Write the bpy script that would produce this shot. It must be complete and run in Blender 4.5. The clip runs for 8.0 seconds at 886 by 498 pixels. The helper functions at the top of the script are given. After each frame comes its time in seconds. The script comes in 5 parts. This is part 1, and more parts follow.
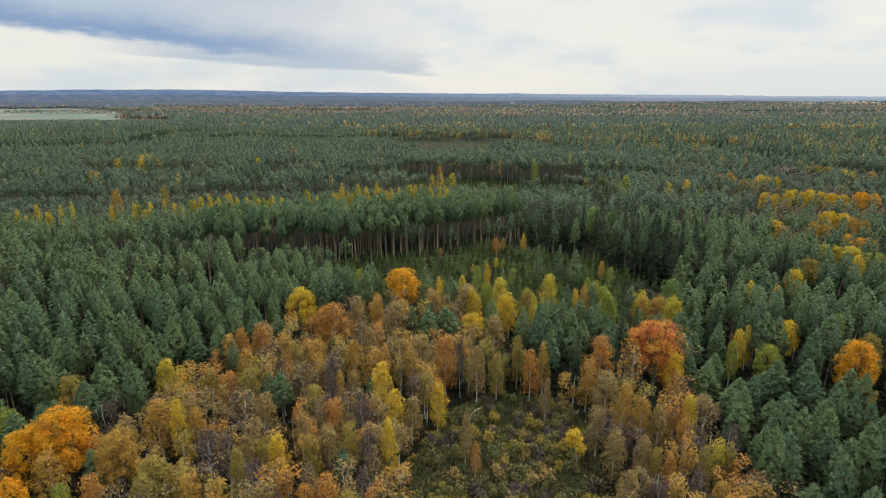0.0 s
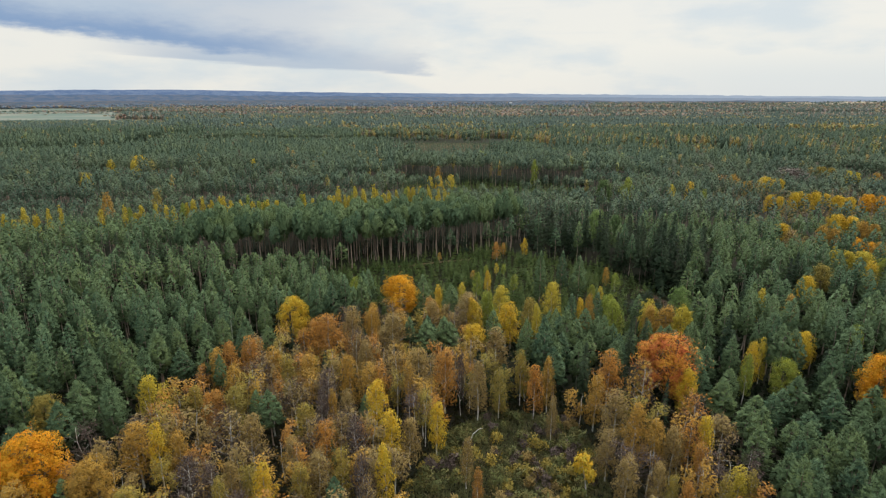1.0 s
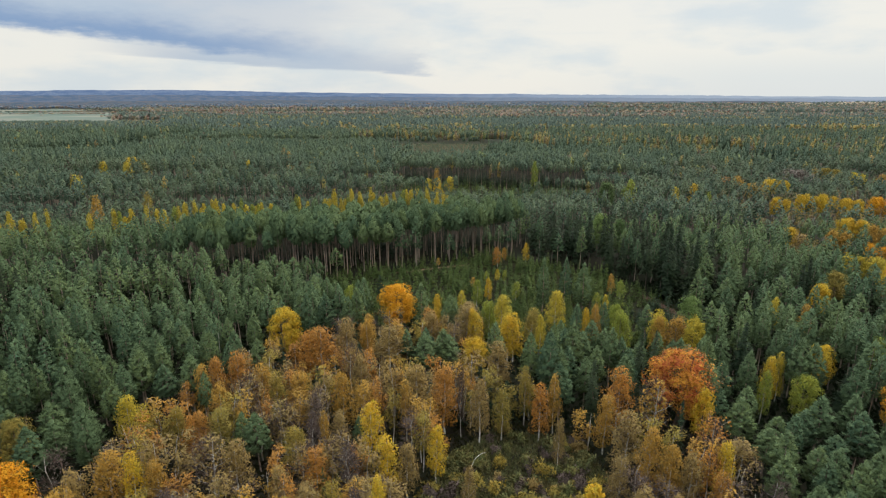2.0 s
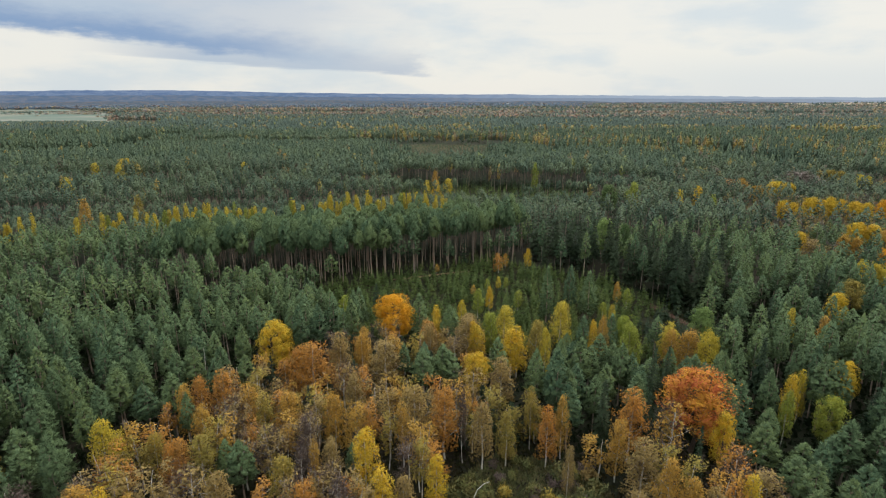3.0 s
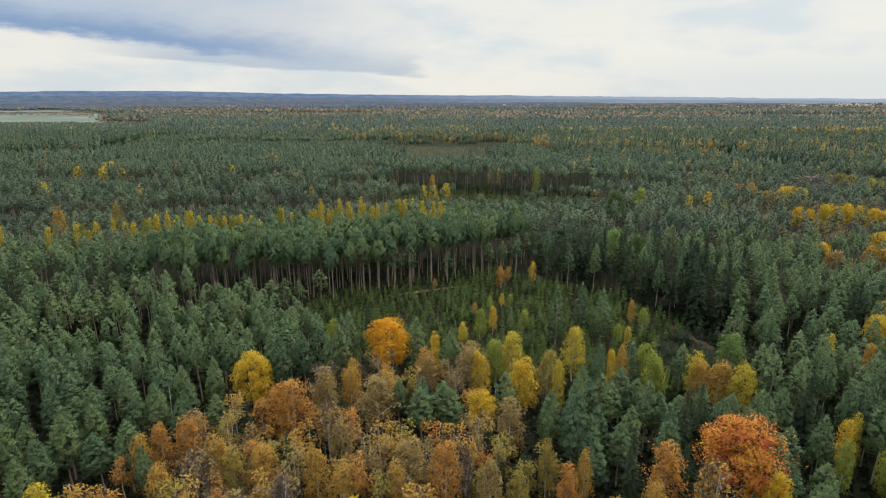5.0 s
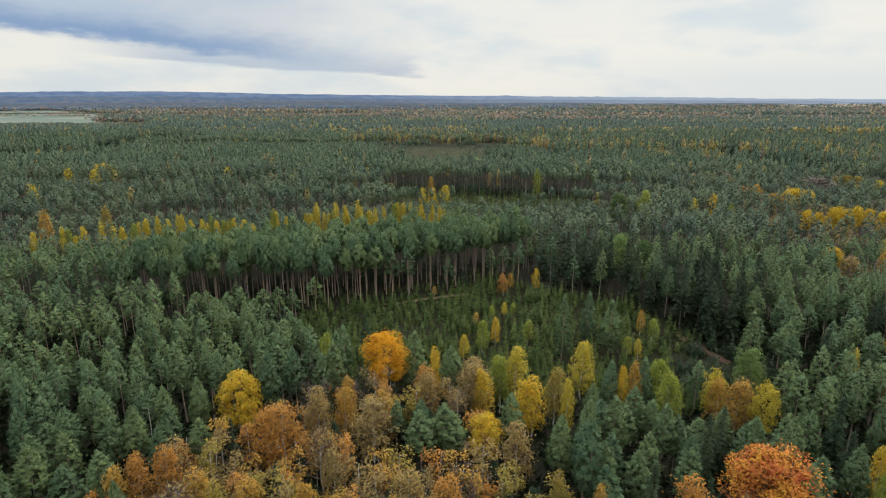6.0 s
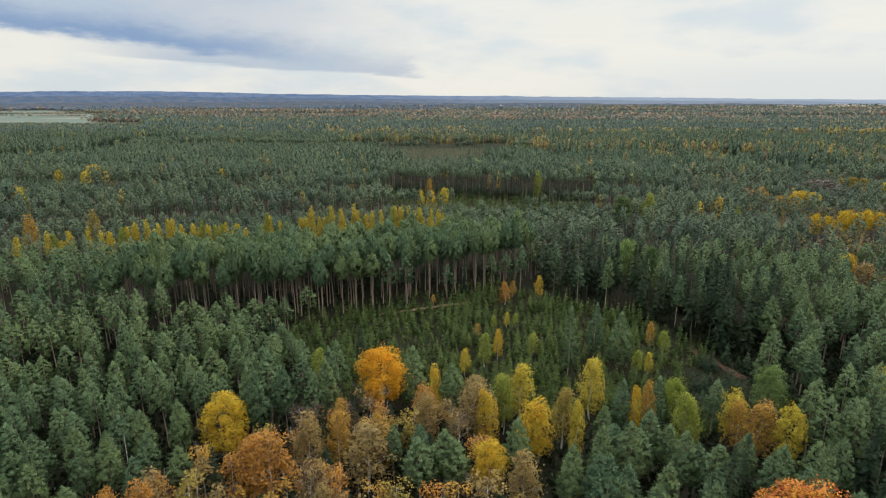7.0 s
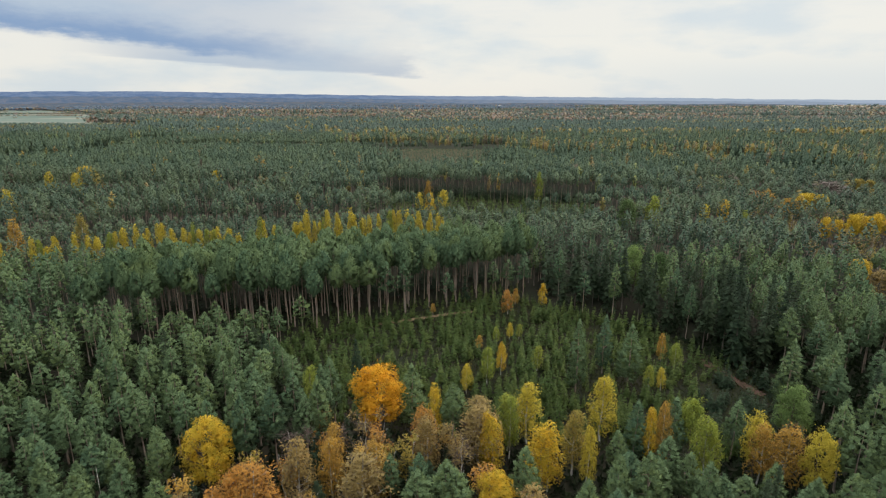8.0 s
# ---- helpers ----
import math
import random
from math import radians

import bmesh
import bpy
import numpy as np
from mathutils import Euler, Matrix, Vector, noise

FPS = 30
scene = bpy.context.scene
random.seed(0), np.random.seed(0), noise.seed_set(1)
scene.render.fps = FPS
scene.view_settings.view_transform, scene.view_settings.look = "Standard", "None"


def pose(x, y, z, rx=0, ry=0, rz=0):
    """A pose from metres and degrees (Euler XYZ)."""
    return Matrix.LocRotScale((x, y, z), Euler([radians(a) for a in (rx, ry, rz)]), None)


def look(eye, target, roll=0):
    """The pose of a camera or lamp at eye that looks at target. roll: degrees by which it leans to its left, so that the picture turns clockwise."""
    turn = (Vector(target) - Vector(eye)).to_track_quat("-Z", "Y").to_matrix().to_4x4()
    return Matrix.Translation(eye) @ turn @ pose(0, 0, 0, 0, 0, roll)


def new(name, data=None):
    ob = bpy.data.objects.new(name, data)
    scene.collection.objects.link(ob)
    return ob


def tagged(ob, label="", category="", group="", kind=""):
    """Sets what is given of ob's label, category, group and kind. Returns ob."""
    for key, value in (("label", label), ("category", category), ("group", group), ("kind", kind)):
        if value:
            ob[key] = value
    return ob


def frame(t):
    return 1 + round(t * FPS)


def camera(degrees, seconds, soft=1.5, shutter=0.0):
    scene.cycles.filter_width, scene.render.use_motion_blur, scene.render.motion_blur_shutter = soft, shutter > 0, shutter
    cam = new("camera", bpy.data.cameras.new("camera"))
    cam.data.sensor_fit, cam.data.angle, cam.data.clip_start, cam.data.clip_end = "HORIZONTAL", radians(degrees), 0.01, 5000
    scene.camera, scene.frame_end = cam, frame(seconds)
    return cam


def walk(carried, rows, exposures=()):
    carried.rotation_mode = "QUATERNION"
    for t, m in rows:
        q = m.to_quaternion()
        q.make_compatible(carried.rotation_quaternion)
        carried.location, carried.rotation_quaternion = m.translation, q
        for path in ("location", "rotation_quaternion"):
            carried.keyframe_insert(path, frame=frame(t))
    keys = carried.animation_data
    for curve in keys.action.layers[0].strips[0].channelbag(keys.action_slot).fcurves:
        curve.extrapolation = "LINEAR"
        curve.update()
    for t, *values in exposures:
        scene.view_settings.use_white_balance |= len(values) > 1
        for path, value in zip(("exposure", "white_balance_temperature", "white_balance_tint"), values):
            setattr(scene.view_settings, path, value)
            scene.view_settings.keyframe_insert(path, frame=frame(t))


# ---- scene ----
cam = camera(77.0, 8.0, soft=1.2)
METRES, EYE, TILT, LEAN, TURN = 70.0, 74.0, -15.6, 0.0, 0.0
ROWS = [
    (0.0, 0.0, 0.0, 0.0, 0.0, 0.0, 0.0),
    (0.5, -0.0009, 0.0537, 0.0151, -0.08, 0.01, 0.02),
    (1.0, -0.0018, 0.109, 0.0307, -0.15, 0.01, 0.05),
    (1.5, -0.0027, 0.1657, 0.0467, -0.23, 0.02, 0.08),
    (3.0, -0.0074, 0.3459, 0.0973, -0.48, 0.08, 0.12),
    (3.5, -0.0094, 0.4074, 0.1146, -0.58, 0.11, 0.12),
    (4.0, -0.0112, 0.4692, 0.1324, -0.67, 0.13, 0.13),
    (4.5, -0.0127, 0.531, 0.1494, -0.75, 0.15, 0.14),
    (6.0, -0.0214, 0.7163, 0.2001, -1.01, 0.21, 0.23),
    (6.5, -0.0231, 0.778, 0.2179, -1.1, 0.22, 0.22),
    (7.0, -0.0254, 0.8396, 0.2352, -1.19, 0.22, 0.23),
    (7.5, -0.0278, 0.9012, 0.2521, -1.28, 0.22, 0.23),
    (8.0, -0.0301, 0.9626, 0.2691, -1.36, 0.24, 0.26),
]
walk(cam, [(t, pose(0, 0, EYE, TILT, LEAN, TURN) @ pose(METRES * x, METRES * y, METRES * z, 90 + pitch, roll, yaw)) for t, x, y, z, yaw, pitch, roll in ROWS])

# ---- light: an overcast autumn sky, brighter ahead to the right ----
ZENITH = 2.9
SUN_AZ, SUN_EL = 30.0, 42.0  # degrees, clockwise from straight ahead; above the horizon
world = bpy.data.worlds.new("world")
scene.world = world
world.use_nodes = True
wt = world.node_tree


def link_in(tree, socket, value):
    if hasattr(value, "is_linked"):
        tree.links.new(value, socket)
    else:
        socket.default_value = value


def maths(tree, op, a, b=0.0, c=0.0, clamp=False):
    n = tree.nodes.new("ShaderNodeMath")
    n.operation, n.use_clamp = op, clamp
    for s, v in zip(n.inputs, (a, b, c)):
        link_in(tree, s, v)
    return n.outputs[0]


def ramp01(tree, v, lo, hi):
    n = tree.nodes.new("ShaderNodeMapRange")
    n.interpolation_type = "SMOOTHSTEP"
    for s, x in zip(n.inputs, (v, lo, hi, 0.0, 1.0)):
        link_in(tree, s, x)
    return n.outputs[0]


def blend(tree, fac, a, b):
    n = tree.nodes.new("ShaderNodeMix")
    n.data_type = "RGBA"
    link_in(tree, n.inputs["Factor"], fac)
    link_in(tree, n.inputs[6], a)
    link_in(tree, n.inputs[7], b)
    return n.outputs[2]


def noise_of(tree, vector, scale, detail=4.0, rough=0.55):
    n = tree.nodes.new("ShaderNodeTexNoise")
    n.inputs["Scale"].default_value, n.inputs["Detail"].default_value, n.inputs["Roughness"].default_value = scale, detail, rough
    if vector is not None:
        tree.links.new(vector, n.inputs["Vector"])
    return n.outputs["Fac"]


wt.nodes.clear()
coord = wt.nodes.new("ShaderNodeTexCoord")
sep = wt.nodes.new("ShaderNodeSeparateXYZ")
wt.links.new(coord.outputs["Generated"], sep.inputs[0])
elev = maths(wt, "MULTIPLY", maths(wt, "ARCSINE", sep.outputs[2]), 57.3)
azim = maths(wt, "MULTIPLY", maths(wt, "ARCTAN2", sep.outputs[0], sep.outputs[1]), 57.3)
plane = wt.nodes.new("ShaderNodeCombineXYZ")
wt.links.new(maths(wt, "MULTIPLY", azim, 0.04), plane.inputs[0])
wt.links.new(maths(wt, "MULTIPLY", elev, 0.125), plane.inputs[1])
streak = wt.nodes.new("ShaderNodeCombineXYZ")
wt.links.new(maths(wt, "MULTIPLY", azim, 0.022), streak.inputs[0])
wt.links.new(maths(wt, "MULTIPLY", elev, 0.30), streak.inputs[1])
soft_n = noise_of(wt, plane.outputs[0], 1.7, 5.0, 0.5)
fine_n = noise_of(wt, plane.outputs[0], 5.0, 7.0, 0.6)
patch_n = noise_of(wt, plane.outputs[0], 1.9, 6.0, 0.5)
streak_n = noise_of(wt, streak.outputs[0], 3.4, 7.0, 0.6)
# the underside of the dark cloud bank slopes down from the far side to the middle
under = maths(wt, "MULTIPLY_ADD", azim, -0.085, 1.95)
above = maths(wt, "SUBTRACT", elev, under)
ragged = maths(wt, "ADD", maths(wt, "MULTIPLY", maths(wt, "SUBTRACT", streak_n, 0.5), 1.0), maths(wt, "MULTIPLY", maths(wt, "SUBTRACT", fine_n, 0.5), 2.2))
wavy = maths(wt, "ADD", above, ragged)
reach = ramp01(wt, maths(wt, "ADD", azim, maths(wt, "MULTIPLY", maths(wt, "SUBTRACT", soft_n, 0.5), 26.0)), -3.0, -16.0)
bank = maths(wt, "MULTIPLY", ramp01(wt, wavy, -0.35, 0.55), reach)
height = maths(wt, "ADD", above, maths(wt, "MULTIPLY", maths(wt, "SUBTRACT", fine_n, 0.5), 3.5))
thin = maths(wt, "SUBTRACT", 1.0, maths(wt, "MULTIPLY", ramp01(wt, height, 0.4, 3.2), 0.60))
heavy = maths(wt, "MULTIPLY_ADD", ramp01(wt, azim, -2.0, -26.0), 0.58, 0.40)
dark = maths(wt, "MULTIPLY", maths(wt, "MULTIPLY", bank, thin), heavy)
veil = maths(wt, "MULTIPLY", ramp01(wt, maths(wt, "MULTIPLY_ADD", fine_n, 0.18, maths(wt, "MULTIPLY", patch_n, 0.82)), 0.42, 0.64), 0.72)
low_right = maths(wt, "MULTIPLY", maths(wt, "MULTIPLY", ramp01(wt, azim, 6.0, 30.0), ramp01(wt, elev, 4.5, 1.0)), 0.55)
# a paler, lower shelf of cloud under it, with a ragged flat base
shelf_base = maths(wt, "SUBTRACT", elev, maths(wt, "MULTIPLY_ADD", azim, -0.058, 1.59))
shelf_edge = maths(wt, "ADD", shelf_base, maths(wt, "MULTIPLY", maths(wt, "SUBTRACT", streak_n, 0.5), 1.3))
shelf = maths(wt, "MULTIPLY", ramp01(wt, shelf_edge, -0.12, 0.22), maths(wt, "MULTIPLY", ramp01(wt, maths(wt, "MULTIPLY_ADD", fine_n, 9.0, azim), 4.5, 1.0), ramp01(wt, azim, -33.0, -22.0)))
shelf = maths(wt, "MULTIPLY", shelf, maths(wt, "MULTIPLY_ADD", ramp01(wt, maths(wt, "MULTIPLY_ADD", fine_n, 2.4, shelf_base), 4.6, 0.9), 0.62, 0.12))
streaks = maths(wt, "MULTIPLY", ramp01(wt, streak_n, 0.52, 0.72), 0.14)
cream, pale, slate = (0.86, 0.85, 0.795, 1), (0.60, 0.695, 0.765, 1), (0.235, 0.355, 0.565, 1)
haze_blue = (0.40, 0.49, 0.625, 1)
cloud = blend(wt, dark, blend(wt, shelf, blend(wt, maths(wt, "MAXIMUM", maths(wt, "MAXIMUM", veil, low_right), streaks), cream, pale), haze_blue), slate)
sky = wt.nodes.new("ShaderNodeTexSky")
sky.sky_type, sky.sun_disc = "NISHITA", False
sky.sun_elevation, sky.sun_rotation = radians(SUN_EL), radians(SUN_AZ)
sky_dim = wt.nodes.new("ShaderNodeMix")
sky_dim.data_type, sky_dim.blend_type = "RGBA", "MULTIPLY"
sky_dim.inputs["Factor"].default_value = 1.0
wt.links.new(sky.outputs[0], sky_dim.inputs[6])
sky_dim.inputs[7].default_value = (0.1, 0.1, 0.1, 1)
cover = blend(wt, 0.94, sky_dim.outputs[2], cloud)
back = wt.nodes.new("ShaderNodeBackground")
wt.links.new(cover, back.inputs[0])
# an overcast sky is three times as bright overhead as at the horizon
wt.links.new(maths(wt, "MULTIPLY_ADD", ramp01(wt, sep.outputs[2], 0.12, 1.0), ZENITH, 1.0), back.inputs[1])
wout = wt.nodes.new("ShaderNodeOutputWorld")
wt.links.new(back.outputs[0], wout.inputs[0])

sun = new("sun", bpy.data.lights.new("sun", "SUN"))
sun.data.energy, sun.data.angle, sun.data.color = 1.5, radians(35), (1.0, 0.95, 0.86)
a, e = radians(SUN_AZ), radians(SUN_EL)
sun.matrix_world = look((math.sin(a) * math.cos(e) * 100, math.cos(a) * math.cos(e) * 100, math.sin(e) * 100), (0, 0, 0))

# ---- materials ----


def material(name, roughness=0.7):
    m = bpy.data.materials.new(name)
    m.use_nodes = True
    t = m.node_tree
    b = t.nodes["Principled BSDF"]
    b.inputs["Roughness"].default_value = roughness
    b.inputs["Specular IOR Level"].default_value = 0.06
    return m, t, b


def per_tree(t):
    """A number from 0 to 1 that differs from tree to tree, for single trees and for joined woods."""
    at = t.nodes.new("ShaderNodeAttribute")
    at.attribute_name = "tint"
    info = t.nodes.new("ShaderNodeObjectInfo")
    return maths(t, "FRACT", maths(t, "ADD", at.outputs["Fac"], info.outputs["Random"]))


def foliage(name, one, two, three, glow=0.25, roughness=0.65, grain=1.1):
    """Leaves or needles: three hues from tree to tree and clump to clump, a little light coming through."""
    m, t, b = material(name, roughness)
    geo = t.nodes.new("ShaderNodeNewGeometry")
    rnd = per_tree(t)
    clump = noise_of(t, geo.outputs["Position"], grain, 3.0)
    needle = noise_of(t, geo.outputs["Position"], grain * 5.0, 4.0, 0.7)
    relief = t.nodes.new("ShaderNodeBump")
    relief.inputs["Strength"].default_value, relief.inputs["Distance"].default_value = 0.7, 0.25
    t.links.new(needle, relief.inputs["Height"])
    t.links.new(relief.outputs[0], b.inputs["Normal"])
    mix1 = blend(t, ramp01(t, rnd, 0.1, 0.9), (*one, 1), (*two, 1))
    mix2 = blend(t, ramp01(t, maths(t, "ADD", clump, maths(t, "MULTIPLY", geo.outputs["Random Per Island"], 0.3)), 0.45, 0.85), mix1, (*three, 1))
    # shade in the gaps between needles, painted where the relief is low
    gap_shade = tuple(c * 0.45 for c in one)
    mix2 = blend(t, maths(t, "MULTIPLY", ramp01(t, needle, 0.55, 0.35), 0.75), mix2, (*gap_shade, 1))
    t.links.new(mix2, b.inputs["Base Color"])
    tr = t.nodes.new("ShaderNodeBsdfTranslucent")
    t.links.new(mix2, tr.inputs[0])
    mx = t.nodes.new("ShaderNodeMixShader")
    mx.inputs[0].default_value = glow
    t.links.new(b.outputs[0], mx.inputs[1])
    t.links.new(tr.outputs[0], mx.inputs[2])
    t.links.new(mx.outputs[0], t.nodes["Material Output"].inputs[0])
    return m


def surface(name, one, two, three, scale=0.2, fine=3.0, roughness=0.9, bump=0.3):
    """Ground or bark: two hues in large patches, a third in fine grain."""
    m, t, b = material(name, roughness)
    geo = t.nodes.new("ShaderNodeNewGeometry")
    p = geo.outputs["Position"]
    big, small = noise_of(t, p, scale, 4.0), noise_of(t, p, fine, 5.0)
    c = blend(t, ramp01(t, small, 0.45, 0.75), blend(t, ramp01(t, big, 0.4, 0.62), (*one, 1), (*two, 1)), (*three, 1))
    t.links.new(c, b.inputs["Base Color"])
    bn = t.nodes.new("ShaderNodeBump")
    bn.inputs["Strength"].default_value, bn.inputs["Distance"].default_value = bump, 0.1
    t.links.new(small, bn.inputs["Height"])
    t.links.new(bn.outputs[0], b.inputs["Normal"])
    return m


PINE = foliage("pine_needles", (0.051, 0.092, 0.051), (0.128, 0.165, 0.057), (0.106, 0.152, 0.072), 0.12)
SPRUCE = foliage("spruce_needles", (0.019, 0.036, 0.019), (0.050, 0.066, 0.032), (0.042, 0.062, 0.032), 0.08)
SAPLING = foliage("sapling_needles", (0.052, 0.086, 0.024), (0.116, 0.146, 0.036), (0.090, 0.120, 0.036))
LEAF = {
    "orange": foliage("orange_leaves", (0.74, 0.300, 0.018), (0.76, 0.375, 0.022), (0.60, 0.34, 0.030), 0.32, grain=0.5),
    "gold": foliage("gold_leaves", (0.70, 0.45, 0.036), (0.66, 0.385, 0.032), (0.48, 0.38, 0.050), 0.35, grain=0.55),
    "yellow": foliage("yellow_leaves", (0.65, 0.48, 0.050), (0.58, 0.45, 0.062), (0.42, 0.35, 0.050), 0.35),
    "lime": foliage("lime_leaves", (0.298, 0.335, 0.0516), (0.367, 0.356, 0.0516), (0.195, 0.241, 0.0516), 0.35),
    "olive": foliage("olive_leaves", (0.34, 0.257, 0.0593), (0.402, 0.279, 0.0528), (0.231, 0.197, 0.0528), 0.3),
    "amber": foliage("amber_leaves", (0.490, 0.272, 0.046), (0.510, 0.305, 0.058), (0.36, 0.228, 0.060), 0.3),
    "rust": foliage("rust_leaves", (0.535, 0.238, 0.040), (0.470, 0.232, 0.050), (0.355, 0.190, 0.058), 0.3),
    "brown": foliage("brown_leaves", (0.35, 0.233, 0.0744), (0.312, 0.22, 0.0806), (0.241, 0.177, 0.0744), 0.25),
    "red": foliage("red_leaves", (0.44, 0.115, 0.045), (0.50, 0.15, 0.04), (0.62, 0.33, 0.04), 0.3, grain=0.22),
    "grey": foliage("grey_twigs", (0.115, 0.085, 0.07), (0.135, 0.10, 0.082), (0.095, 0.07, 0.06), 0.1),
    "pale": foliage("pale_green_leaves", (0.195, 0.276, 0.0861), (0.23, 0.312, 0.0918), (0.149, 0.212, 0.0689), 0.3),
    "dull": foliage("dull_green_leaves", (0.103, 0.162, 0.0573), (0.127, 0.176, 0.0573), (0.0803, 0.124, 0.0459), 0.3),
}
# pines by distance: air haze is mixed into these needle colours, bluest farthest off
FAR_HAZE_PINE = foliage("far_haze_pine_needles", (0.070, 0.104, 0.086), (0.118, 0.152, 0.110), (0.110, 0.146, 0.118), 0.15)
BLUE_HAZE_PINE = foliage("blue_haze_pine_needles", (0.112, 0.155, 0.205), (0.140, 0.178, 0.222), (0.145, 0.182, 0.232), 0.15)
# needles from about 300 m on, bluer to paint in thin haze
MID_HAZE_PINE = foliage("mid_haze_pine_needles", (0.047, 0.078, 0.054), (0.130, 0.162, 0.082), (0.104, 0.140, 0.088), 0.12)
# autumn leaves beyond 1 km, greyed and paled by painted haze
FAR_HAZE_LEAF = {
    "rust": foliage("far_haze_rust_leaves", (0.320, 0.170, 0.110), (0.280, 0.172, 0.125), (0.205, 0.155, 0.140), 0.2),
    "amber": foliage("far_haze_amber_leaves", (0.320, 0.215, 0.118), (0.275, 0.200, 0.130), (0.205, 0.170, 0.140), 0.2),
    "olive": foliage("far_haze_olive_leaves", (0.205, 0.196, 0.132), (0.180, 0.184, 0.138), (0.150, 0.162, 0.140), 0.2),
    "brown": foliage("far_haze_brown_leaves", (0.190, 0.156, 0.145), (0.172, 0.150, 0.148), (0.146, 0.144, 0.150), 0.2),
    "gold": foliage("far_haze_gold_leaves", (0.390, 0.285, 0.128), (0.320, 0.248, 0.135), (0.235, 0.200, 0.140), 0.2),
    # sunlight on the far rise, put into the leaf colour
    "straw": foliage("far_sunlit_leaves", (0.62, 0.52, 0.36), (0.54, 0.45, 0.33), (0.42, 0.36, 0.29), 0.2),
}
# autumn leaves of the middle distance, saturation lowered as haze would
MID_HAZE_LEAF = {
    "gold": foliage("mid_haze_gold_leaves", (0.43, 0.30, 0.075), (0.38, 0.26, 0.072), (0.29, 0.22, 0.080)),
    "yellow": foliage("mid_haze_yellow_leaves", (0.38, 0.30, 0.090), (0.32, 0.27, 0.092), (0.24, 0.22, 0.085)),
    "amber": foliage("mid_haze_amber_leaves", (0.30, 0.20, 0.085), (0.31, 0.22, 0.095), (0.22, 0.17, 0.085)),
    "lime": foliage("mid_haze_lime_leaves", (0.20, 0.22, 0.075), (0.24, 0.24, 0.078), (0.15, 0.18, 0.070)),
    "brown": foliage("mid_haze_brown_leaves", (0.17, 0.13, 0.085), (0.15, 0.12, 0.085), (0.12, 0.105, 0.080)),
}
PINE_BARK = surface("pine_bark", (0.30, 0.215, 0.165), (0.225, 0.18, 0.15), (0.14, 0.115, 0.10), 0.25, 5.0)
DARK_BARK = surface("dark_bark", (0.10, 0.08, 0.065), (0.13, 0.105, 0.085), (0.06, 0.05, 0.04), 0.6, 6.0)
BIRCH_BARK = surface("birch_bark", (0.55, 0.52, 0.47), (0.42, 0.39, 0.34), (0.12, 0.10, 0.09), 0.8, 3.5)
# floor kept near black, with the canopy's shade put into its colour
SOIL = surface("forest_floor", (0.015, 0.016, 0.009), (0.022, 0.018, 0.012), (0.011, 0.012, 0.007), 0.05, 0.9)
GRASS = foliage("rough_grass", (0.185, 0.150, 0.075), (0.125, 0.125, 0.052), (0.095, 0.105, 0.042), 0.2, 0.8, 0.25)
SHRUB = foliage("shrub_leaves", (0.142, 0.157, 0.0517), (0.104, 0.123, 0.0517), (0.19, 0.157, 0.0575), 0.3, 0.7, 0.5)
BARE = surface("bare_peat", (0.088, 0.047, 0.033), (0.066, 0.04, 0.028), (0.04, 0.034, 0.02), 0.4, 2.0)
SAND = surface("sandy_track", (0.17, 0.115, 0.07), (0.13, 0.085, 0.052), (0.085, 0.07, 0.04), 0.3, 2.0)
FIELD = surface("stubble_field", (0.10, 0.13, 0.105), (0.20, 0.19, 0.145), (0.12, 0.14, 0.115), 0.004, 0.05)


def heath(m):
    """Beyond the near woods the ground's colour is paled, painting in the haze of distance."""
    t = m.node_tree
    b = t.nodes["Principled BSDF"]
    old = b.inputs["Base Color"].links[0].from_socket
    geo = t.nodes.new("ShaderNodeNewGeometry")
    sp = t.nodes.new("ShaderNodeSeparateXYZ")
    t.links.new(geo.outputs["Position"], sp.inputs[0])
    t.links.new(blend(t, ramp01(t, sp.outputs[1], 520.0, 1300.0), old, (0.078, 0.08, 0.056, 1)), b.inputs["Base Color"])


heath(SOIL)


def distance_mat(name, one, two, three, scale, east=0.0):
    """Far wooded hills through miles of air: glowing, haze-coloured broad bands, and the mottling of crowns."""
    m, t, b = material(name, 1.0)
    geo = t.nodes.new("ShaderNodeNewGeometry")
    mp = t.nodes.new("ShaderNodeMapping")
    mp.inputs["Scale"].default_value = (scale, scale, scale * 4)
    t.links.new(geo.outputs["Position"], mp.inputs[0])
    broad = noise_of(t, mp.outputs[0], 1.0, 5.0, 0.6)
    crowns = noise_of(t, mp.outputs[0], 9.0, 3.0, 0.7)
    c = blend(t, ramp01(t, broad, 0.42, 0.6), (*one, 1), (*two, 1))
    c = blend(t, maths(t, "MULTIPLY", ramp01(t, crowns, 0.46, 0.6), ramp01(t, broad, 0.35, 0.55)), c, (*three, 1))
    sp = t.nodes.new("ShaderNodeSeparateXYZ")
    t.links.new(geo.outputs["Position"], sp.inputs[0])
    # thicker haze towards the east, painted as a pale blue blend
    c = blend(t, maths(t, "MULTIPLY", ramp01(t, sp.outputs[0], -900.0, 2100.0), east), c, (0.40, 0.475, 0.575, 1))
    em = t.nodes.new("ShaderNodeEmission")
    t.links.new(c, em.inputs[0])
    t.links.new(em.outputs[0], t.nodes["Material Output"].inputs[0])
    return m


# ---- mesh building ----
R = np.random.default_rng(7)


